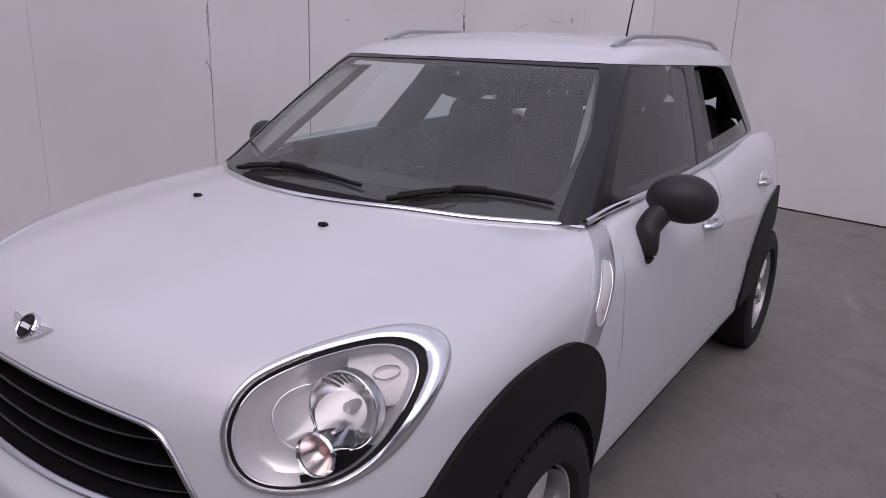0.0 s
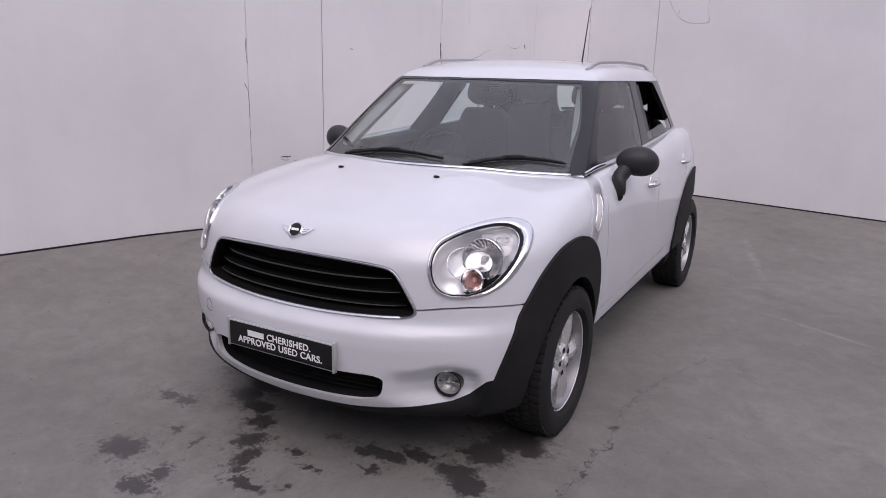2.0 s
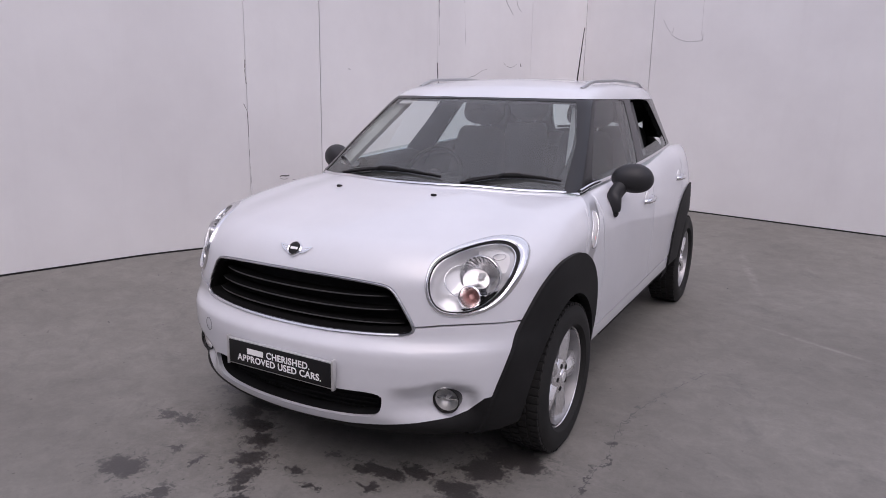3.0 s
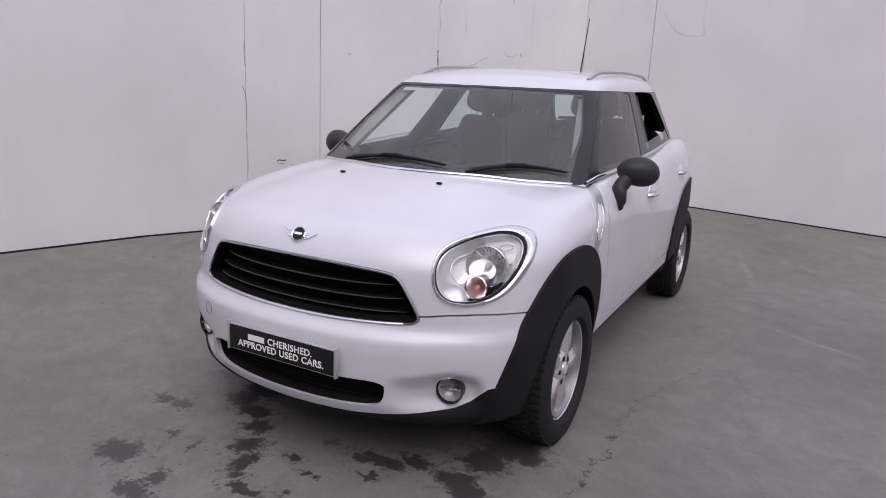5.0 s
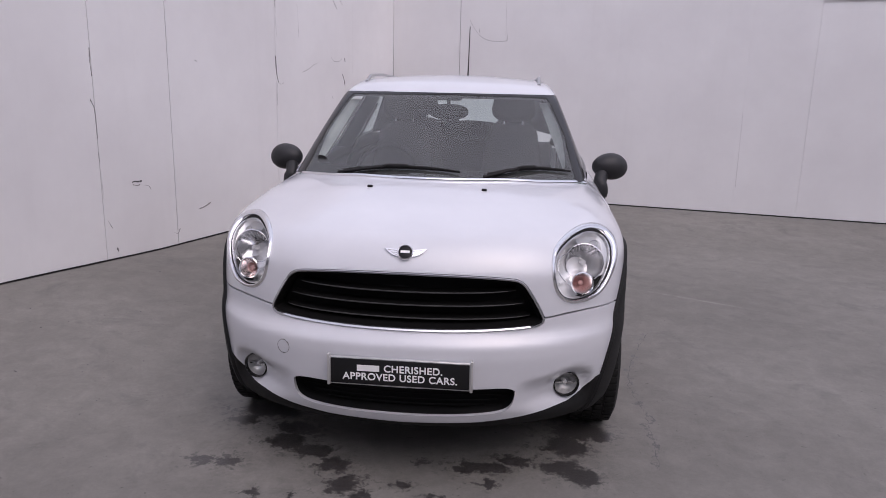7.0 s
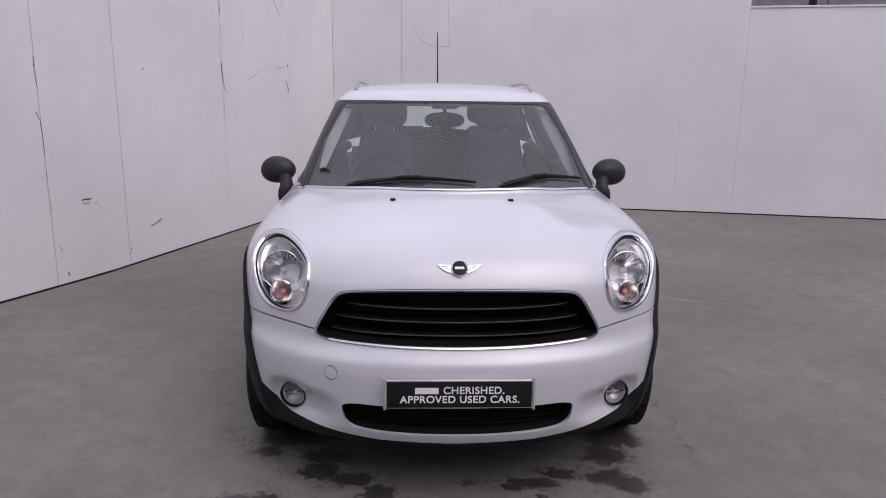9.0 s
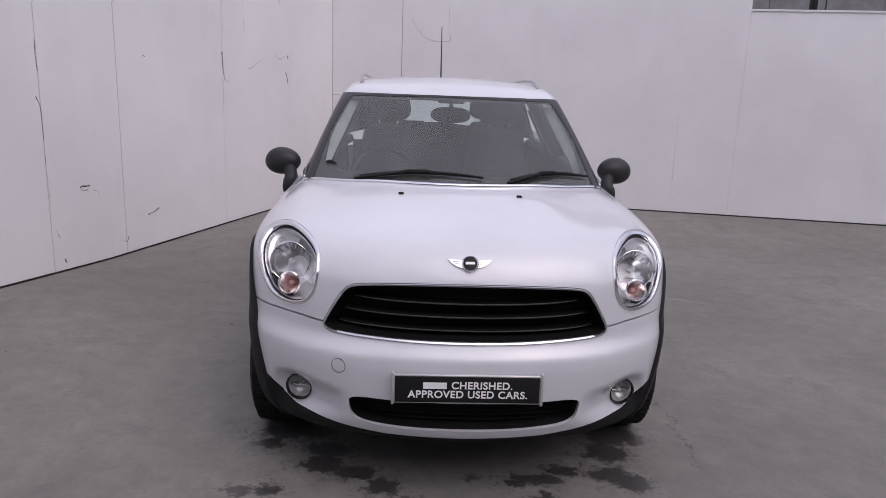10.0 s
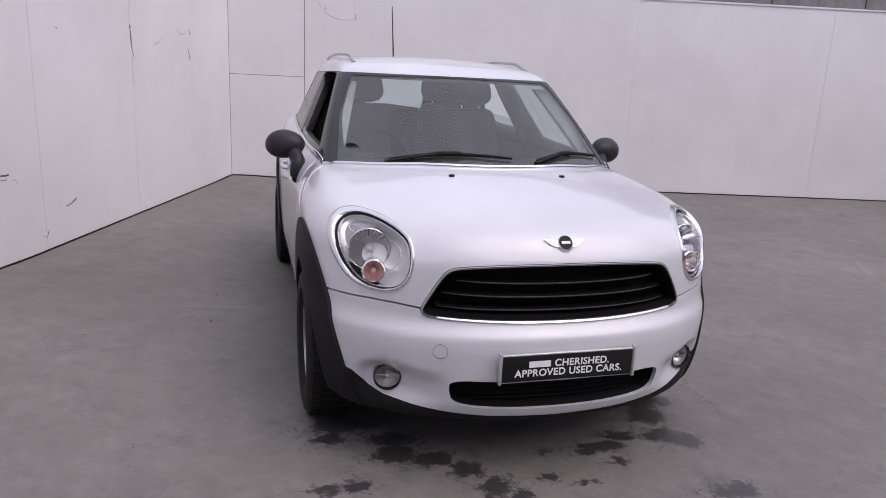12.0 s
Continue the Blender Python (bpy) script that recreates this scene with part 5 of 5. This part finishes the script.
def wheel(car):
    w = new("wheel")
    tagged(w, "silver five-spoke alloy wheel with black tyre")
    R, rim = WHEEL_R, 0.221
    tyre = [(-0.085, rim - 0.006), (-0.10, rim + 0.01), (-0.105, rim + 0.045), (-0.100, R - 0.022), (-0.088, R - 0.006), (-0.06, R), (0.06, R), (0.088, R - 0.006), (0.100, R - 0.022), (0.106, rim + 0.045), (0.101, rim + 0.012), (0.084, rim + 0.001), (0.06, rim - 0.008)]
    tyre_ob = part("tyre", turned(tyre, 72), RUBBER, w, "black rubber tyre")
    # tread blocks across the running face
    rows = []
    bm = bmesh.new()
    for k in range(60):
        a = 2 * math.pi * k / 60
        for x0, x1, shift in ((-0.086, -0.046, 0.0), (-0.036, -0.004, 0.5), (0.004, 0.036, 0.0), (0.046, 0.086, 0.5)):
            c = a + shift * 2 * math.pi / 60
            bmesh.ops.create_cube(bm, size=1, matrix=Matrix.Rotation(c, 4, "X") @ Matrix.Translation(((x0 + x1) / 2, 0, R + (0.001 if abs(x0 + x1) < 0.1 else -0.002))) @ Matrix.Diagonal((x1 - x0, 0.024, 0.015, 1)))
    part("tread", bm, RUBBER, tyre_ob)
    rim_ob = part("rim", turned([(0.088, rim - 0.001), (0.093, rim), (0.096, rim - 0.003), (0.092, rim - 0.007), (0.078, rim - 0.010)], 64), SILVER, w, "silver alloy rim")
    for k in range(5):
        a = 2 * math.pi * k / 5 + math.pi / 2 + 0.59
        # broad flat spoke with a ridge: wide at the rim, waisted near the hub, crisp at the edges
        rows = []
        for t in np.linspace(0, 1, 7):
            r = 0.045 + t * (rim - 0.052)
            half_w = 0.034 + 0.026 * t + 0.016 * t ** 6
            x = 0.077 + 0.010 * math.sin(math.pi * min(1, 0.15 + t * 0.80))
            rows.append([(x + d, s * half_w, r) for s, d in ((-1, -0.045), (-1, -0.016), (-0.80, -0.009), (-0.22, 0.004), (0.22, 0.004), (0.80, -0.009), (1, -0.016), (1, -0.045))])
        bm = sheet(rows)
        for face in bm.faces:
            face.smooth = False
        bm.transform(Matrix.Rotation(a, 4, "X"))
        part("spoke", bm, SILVER, rim_ob)
        c = a + math.pi / 5
        # a flat dark disc stands for the shade inside the bolt hole
        bolt = turned([(0.05, 0.011), (0.0895, 0.011), (0.0895, 0.0)], 16, Matrix.Translation((0, 0.052 * math.sin(c) * -1, 0.052 * math.cos(c))))
        part("bolt_hole", bolt, CORE, rim_ob)
    part("hub", turned([(0.0, 0.080), (0.074, 0.080), (0.085, 0.070), (0.088, 0.05), (0.088, 0.034), (0.093, 0.031), (0.096, 0.026), (0.095, 0.0)], 40), SILVER, rim_ob)
    part("hub_cap", turned([(0.094, 0.022), (0.098, 0.020), (0.099, 0.0)], 32), LAMP_SATIN, rim_ob, "round centre cap")
    part("brake_disc", turned([(-0.035, 0.0), (-0.035, 0.186), (-0.02, 0.186), (-0.02, 0.15), (0.0, 0.14), (0.0, 0.0)], 48), CORE, w, "dark brake disc")
    part("wheel_barrel", turned([(0.080, rim - 0.016), (0.02, rim - 0.024), (-0.06, rim - 0.03), (-0.09, rim - 0.03)], 48), BARREL, w, "dull silver inner barrel")
    rim_ob.location.x = -0.017
    w.parent = car
    w.matrix_basis = pose(0.772, HUBS[0], WHEEL_Z, 0, 0, 0)
    copy_thing(w, pose(0.764, HUBS[1], WHEEL_Z, 40, 0, 0))
    copy_thing(w, pose(-0.772, HUBS[0], WHEEL_Z, 15, 0, 180))
    copy_thing(w, pose(-0.764, HUBS[1], WHEEL_Z, 70, 0, 180))


def door_mirror(car):
    m = new("door_mirror")
    m.parent = car
    tagged(m, "black oval door mirror")
    bm = bmesh.new()
    bmesh.ops.create_uvsphere(bm, u_segments=40, v_segments=24, radius=1)
    for v in bm.verts:
        x, y, z = v.co
        if y > 0.35:
            y = 0.35 + (y - 0.35) * 0.25
        v.co = (x * 0.103 * (1 - 0.05 * z), y * 0.070, z * 0.072 * (1 + 0.08 * x))
    stand = pose(0.902, 1.548, 1.070, 0, 4, 24)
    bm.transform(stand)
    shell = part("mirror_shell", smooth(bm), MIRROR_SHELL, m, "matt black mirror shell")
    g = turned([(0.0, 0.0), (0.0, 0.074), (-0.004, 0.076)], 36)
    g.transform(stand @ Matrix.Translation((0, 0.0375, 0)) @ Matrix(((0, -1, 0, 0), (1, 0, 0, 0), (0, 0, 1, 0), (0, 0, 0, 1))) @ Matrix.Diagonal((1, 1.05, 0.80, 1)))
    part("mirror_glass", g, CHROME, m, "mirror glass")
    line = [(1.436, 0.888, 0.002), (1.434, 0.920, 0.010), (1.436, 0.955, 0.014), (1.452, 0.990, 0.024)]
    foot = rounded([(flank_at(y, z) + out, y, z) for y, z, out in line] + [(0.868, 1.522, 1.046)], 2, False)
    n = len(foot)
    part("foot", tube(foot, [float(np.interp(k / (n - 1), (0, 0.15, 0.40, 0.60, 0.80, 1.0), (0.003, 0.013, 0.027, 0.036, 0.034, 0.032))) for k in range(n)], 16, flat=1.15), MIRROR_SHELL, m, "mirror foot")
    other_side(m)


def small_parts(car, doors, rear):
    # door handles
    for obs, y, z in ((doors, 2.10, 0.892), (rear, 2.98, 0.935)):
        for ob, s in zip(obs, (1, -1)):
            x = flank_at(y, z)
            path = [(s * (x + 0.001), y - 0.085, z - 0.004), (s * (x + 0.026), y - 0.065, z - 0.002), (s * (x + 0.034), y, z), (s * (x + 0.028), y + 0.065, z + 0.004), (s * (x + 0.001), y + 0.085, z + 0.006)]
            part("handle", tube(rounded(path, 2, False), 0.0125, 10, flat=1.1), CHROME, ob, "chrome door handle")
            cup = turned([(0.004, 0.0), (0.003, 0.034), (-0.002, 0.037)], 24)
            cup.transform(Matrix.Translation((s * (x - 0.002), y - 0.01, z + 0.012)) @ Matrix.Diagonal((s, 1, 1, 1)))
            part("handle_cup", cup, LAMP_SATIN, ob)
    # side scuttle ornament with its repeater
    sc = new("side_repeater")
    sc.parent = car
    tagged(sc, "chrome side scuttle with clear repeater lamp")
    fore = [(1.255, 1.018), (1.163, 0.975), (1.086, 0.922), (1.038, 0.85), (1.003, 0.80), (0.985, 0.765)]
    aft = [(1.318, 1.010), (1.250, 0.963), (1.222, 0.931), (1.168, 0.856), (1.132, 0.803), (1.088, 0.752)]
    eye = rounded([(1.200, 0.955), (1.150, 0.950), (1.088, 0.892), (1.052, 0.843), (1.064, 0.806), (1.108, 0.802), (1.140, 0.847), (1.182, 0.911)], 2)

    def patch(loop, lift, swell):
        cy, cz = (sum(c) / len(loop) for c in zip(*loop))
        rows = []
        for t in (1.0, 0.93, 0.6, 0.3, 0.02):
            ring = [(cy + (y - cy) * t, cz + (z - cz) * t) for y, z in loop + loop[:1]]
            rows.append([(flank_at(y, z) + lift + swell * (1 - t * t), y, z) for y, z in ring])
        return sheet(rows)
    a, b = rounded(fore, 2, False), rounded(aft, 2, False)
    rows = []
    for k in range(len(a)):
        row = []
        for w, lift in ((0.0, 0.0), (0.04, 0.003), (0.22, 0.0045), (0.5, 0.0015), (0.78, 0.0045), (0.96, 0.003), (1.0, 0.0)):
            y, z = (p + (q - p) * w for p, q in zip(a[k], b[k]))
            row.append((flank_at(y, z) + lift, y, z))
        rows.append(row)
    part("repeater_panel", sheet(rows), SCUTTLE, sc, "satin silver scuttle panel")
    part("repeater_rim", tube([(flank_at(y, z) + 0.0035, y, z) for y, z in eye], 0.0030, 8, True), SILVER, sc)
    part("repeater_lens", patch(eye, 0.004, 0.005), REPEATER, sc, "pale repeater lens")
    part("repeater_bulb", patch([(1.098 + 0.008 * math.cos(c), 0.846 + 0.010 * math.sin(c)) for c in np.linspace(0, 2 * math.pi, 14, endpoint=False)], 0.0085, 0.0015), AMBER, sc, "small amber spot")
    other_side(sc)
    # washer jets on the bonnet
    for s in (1, -1):
        x, y = s * 0.255, 0.725
        jet = part("washer_jet", box((-0.012, -0.011, -0.004), (0.012, 0.011, 0.009), 0.0065, 3), TRIM, car, "small black washer jet")
        jet.matrix_basis = pose(x, y, top_at(x, y), -8, 0, 0)
    # tow-eye cover on the bumper
    x, z = -0.456, 0.50
    y = nose_at(x, z)
    n = Vector(slope(lower_body, np.array([[x, y, z]]))[0])
    sx = Vector((0, 0, 1)).cross(-n).normalized()
    m = Matrix((-n, sx, (-n).cross(sx))).transposed().to_4x4()
    m.translation = Vector((x, y, z))
    part("tow_cover_joint", turned([(0.004, 0.0255), (-0.0003, 0.0258), (-0.0003, 0.0268), (0.004, 0.0270)], 40, m), GAP, car, "round tow-eye cover joint")
    # rear wiper resting on the back window
    rw = new("rear_wiper")
    rw.parent = car
    tagged(rw, "black rear wiper")
    line = [(x, root(cabin, (x, z), 1, 4.6, 3.4) + 0.016, z) for x, z in ((-0.36, 1.192), (-0.24, 1.198), (-0.11, 1.20))]
    part("blade", tube(line, 0.011, 8), TRIM, rw)
    part("arm", tube([line[1], (0.0, line[1][1] + 0.01, 1.15)], 0.008, 8), TRIM, rw)
    # aerial
    z0 = root(cabin, (0.0, 3.28), 2, 1.8, 1.2)
    a = new("aerial")
    a.parent = car
    tagged(a, "thin black roof aerial")
    part("aerial_base", box((-0.018, 3.25, z0 - 0.003), (0.018, 3.33, z0 + 0.022), 0.009), TRIM, a)
    part("aerial_rod", tube([(0, 3.28, z0 + 0.015), (0, 3.33, z0 + 0.2), (0, 3.385, z0 + 0.41)], [0.006, 0.004, 0.0032], 8), TRIM, a)


INNER_MIRROR = (0.0, 1.72, 1.335)


def cabin_fittings(car):
    def seat(x, y, rear_seat=False):
        s = new("rear_seat" if rear_seat else "front_seat")
        s.parent = car
        tagged(s, "charcoal cloth car seat with headrest")
        wide = 0.25
        part("cushion", box((x - wide, y - 0.5, 0.50), (x + wide, y + 0.02, 0.66), 0.05, 3), FABRIC, s)
        bm = box((-wide, -0.07, 0.0), (wide, 0.07, 0.66), 0.06, 3)
        for v in bm.verts:
            if v.co.z > 0.3:
                v.co.x *= 1 - 0.35 * (v.co.z - 0.3) / 0.3
        bm.transform(pose(x, y, 0.60, -14, 0, 0))
        part("backrest", bm, FABRIC, s)
        h = bmesh.new()
        bmesh.ops.create_uvsphere(h, u_segments=28, v_segments=18, radius=1)
        for v in h.verts:
            x1, y1, z1 = (math.copysign(abs(c) ** 0.72, c) for c in v.co)
            v.co = (x1 * (0.145 - 0.015 * z1), y1 * 0.06, 0.785 + z1 * 0.105)
        smooth(h)
        h.transform(pose(x, y, 0.60, -14, 0, 0))
        part("headrest", h, FABRIC, s)
        for k in (-1, 1):
            part("post", tube([pose(x, y, 0.60, -14) @ Vector((k * 0.06, 0, 0.60)), pose(x, y, 0.60, -14) @ Vector((k * 0.06, 0, 0.76))], 0.006, 8), CHROME, s)
    seat(0.37, 2.30), seat(-0.37, 2.30)
    seat(0.38, 3.12, True), seat(-0.38, 3.12, True)
    bm = box((-0.72, 1.12, 0.62), (0.72, 1.72, 1.005), 0.05, 3)
    for v in bm.verts:
        if v.co.y > 1.5 and v.co.z > 0.8:
            v.co.z -= 0.03
    part("dashboard", bm, DASH, car, "dark dashboard")
    part("cabin_floor", box((-0.73, 1.3, 0.34), (0.73, 3.88, 0.38)), CORE, car)
    part("boot_wall", box((-0.7, 3.62, 0.38), (0.7, 3.68, 1.05), 0.01), FABRIC, car)
    for s in (1, -1):
        part("door_lining", prism([(1.46, 0.40), (1.46, 0.96), (1.75, 1.01), (3.55, 1.03), (3.55, 0.40)], 0, s * 0.75 - 0.012, s * 0.75 + 0.012), DASH, car)
        sill = [(s * (flank_cabin(y, z) - 0.045), y, z - 0.02) for y, z in zip(np.linspace(1.56, 3.15, 20), np.linspace(1.057, 1.112, 20))]
        part("door_capping", tube(sill, 0.036, 10), DASH, car)
        # the deep lining of the centre pillar, and the belt that hangs from it
        rows = []
        for z, fore, aft in ((1.05, 2.09, 2.43), (1.12, 2.11, 2.46), (1.20, 2.17, 2.50), (1.30, 2.24, 2.55), (1.42, 2.33, 2.61)):
            x = flank_cabin(0.5 * (fore + aft), z)
            rows.append([(s * (x - inward), fore + (aft - fore) * t, z) for t, inward in ((0.0, 0.022), (0.12, 0.062), (0.35, 0.082), (0.65, 0.082), (0.88, 0.062), (1.0, 0.022))])
        part("centre_pillar_lining", sheet(rows, 0.006), DARK_LINER, car, "grey pillar lining")
        belt = [(s * (flank_cabin(y, z) - 0.095), y, z) for y, z in ((2.44, 1.36), (2.40, 1.25), (2.34, 1.10), (2.30, 0.95))]
        part("seat_belt", tube(belt, 0.016, 8, flat=0.3), DASH, car, "dark grey seat belt")
        # the inward face of the front pillar
        rows = []
        for back, inward in ((0.0, 0.0), (0.015, 0.034), (0.05, 0.064), (0.10, 0.068), (0.15, 0.045), (0.20, 0.01)):
            line = [on_screen(0.702 - 0.120 * t, 1.075 + 0.32 * t, -0.018) for t in np.linspace(-0.15, 1.04, 11)]
            rows.append([(s * (min(p.x + 0.1 * back, flank_cabin(p.y + back, p.z) - 0.03) - inward), p.y + back, p.z) for p in line])
        part("front_pillar_lining", sheet(rows, 0.006), LINER, car, "pale grey pillar lining")
    w = new("steering_wheel")
    w.parent = car
    tagged(w, "black steering wheel")
    m = pose(-0.37, 1.80, 0.96, 65, 0, 0)
    part("wheel_rim", tube([m @ Vector((0.185 * math.cos(c), 0.185 * math.sin(c), 0)) for c in np.linspace(0, 2 * math.pi, 36, endpoint=False)], 0.015, 10, True), TRIM, w)
    part("wheel_boss", tube([m @ Vector((0, 0, -0.10)), m @ Vector((0, 0, -0.02)), m @ Vector((0, 0, 0.01))], [0.05, 0.06, 0.05], 16), TRIM, w)
    for c in (0.2, math.pi - 0.2, -math.pi / 2):
        part("wheel_spoke", tube([m @ Vector((0.04 * math.cos(c), 0.04 * math.sin(c), 0)), m @ Vector((0.18 * math.cos(c), 0.18 * math.sin(c), 0))], 0.013, 8), TRIM, w)
    r = new("rear_view_mirror")
    r.parent = car
    tagged(r, "black interior mirror")
    case = bmesh.new()
    bmesh.ops.create_uvsphere(case, u_segments=32, v_segments=16, radius=1)
    for v in case.verts:
        x1, y1, z1 = (math.copysign(abs(c) ** 0.8, c) for c in v.co)
        v.co = (x1 * 0.112, y1 * 0.022, z1 * 0.044)
    case.transform(pose(*INNER_MIRROR, -8, 0, 0))
    part("mirror_case", smooth(case), TRIM, r)
    x1, y1, z1 = INNER_MIRROR
    part("mirror_stem", tube([(0, y1, z1 + 0.02), (0, y1 - 0.03, 1.41)], 0.010, 8), TRIM, r)
    part("sensor_housing", box((-0.075, 1.66, 1.398), (0.075, 1.74, 1.43), 0.014, 3), TRIM, r)
    disc = turned([(0.0, 0.0), (0.0, 0.04), (0.003, 0.04), (0.003, 0.0)], 28)
    p = on_screen(-0.61, 1.10, -0.025)
    disc.transform(Matrix.Translation(p) @ pose(0, 0, 0, 0, 0, 62) @ Matrix.Rotation(radians(-35), 4, "Y"))
    part("screen_disc", disc, DASH, car, "round dark permit disc holder")


def build_car():
    car = new("car")
    tagged(car, "white compact crossover car with black arches, parked on the yard", "car")
    doors, rear = body_panels(car)
    greenhouse(car, doors, rear)
    wipers(car)
    headlight(car)
    fog_light(car)
    grille(car)
    number_plate(car)
    emblem(car)
    wheel(car)
    door_mirror(car)
    small_parts(car, doors, rear)
    cabin_fittings(car)


def debris():
    """Grit and bits of leaf lying about the yard."""
    rnd = random.Random(7)
    bm = bmesh.new()
    for _ in range(150):
        x, y = rnd.uniform(-3.2, 4.5), rnd.uniform(-0.9, 5.5)
        if x > -1.2 and (y < 3.5 or rnd.random() < 0.7):
            continue
        r = rnd.choice((0.003, 0.003, 0.004, 0.006)) * rnd.uniform(0.7, 1.3)
        m = Matrix.Translation((x, y, ground_height(x, y) + 0.3 * r)) @ pose(0, 0, 0, rnd.uniform(-20, 20), rnd.uniform(-20, 20), rnd.uniform(0, 360)) @ Matrix.Diagonal((r * rnd.uniform(1, 2.5), r, r * 0.5, 1))
        bmesh.ops.create_icosphere(bm, subdivisions=1, radius=1, matrix=m)
    tagged(grown("debris", bm, SCUFF), "scattered dark grit on the concrete", "debris", kind="stuff")


def bare_tree():
    """A leafless tree behind the high wall; only the car's gloss shows it."""
    rnd = random.Random(21)
    tree = new("bare_tree")
    tagged(tree, "bare leafless tree standing behind the wall", "tree")
    bark = plastic_material("dark_bark", (0.05, 0.045, 0.04), 0.9, 60.0)
    base = Vector((-1.2, 10.2, GROUND))
    trunk = [base + Vector((0.05 * math.sin(z), 0.04 * math.cos(1.7 * z), z)) for z in np.linspace(0, 3.3, 9)]
    part("trunk", tube(trunk, [0.16 - 0.012 * k for k in range(9)], 10), bark, tree)

    def grow(p, way, size, r, depth):
        pts, rad = [p], [r]
        for k in range(5):
            way = (way + Vector((rnd.uniform(-0.28, 0.28), rnd.uniform(-0.28, 0.28), rnd.uniform(-0.08, 0.2)))).normalized()
            pts.append(pts[-1] + way * size / 5)
            rad.append(r * (1 - 0.13 * (k + 1)))
        part("limb" if depth > 1 else "twig", tube(pts, rad, 5), bark, tree)
        if depth > 0:
            for k in range(3):
                grow(pts[rnd.randint(2, 5)], (way + Vector((rnd.uniform(-0.9, 0.9), rnd.uniform(-0.7, 0.7), rnd.uniform(-0.2, 0.6)))).normalized(), size * rnd.uniform(0.5, 0.75), rad[3] * 0.6, depth - 1)
    for k in range(4):
        a = 2 * math.pi * k / 4 + 0.4
        grow(trunk[-1 - k % 2], Vector((math.cos(a) * 0.7, math.sin(a) * 0.6, 0.9)).normalized(), 1.9, 0.07, 2)


ground()
walls()
build_car()
debris()
bare_tree()
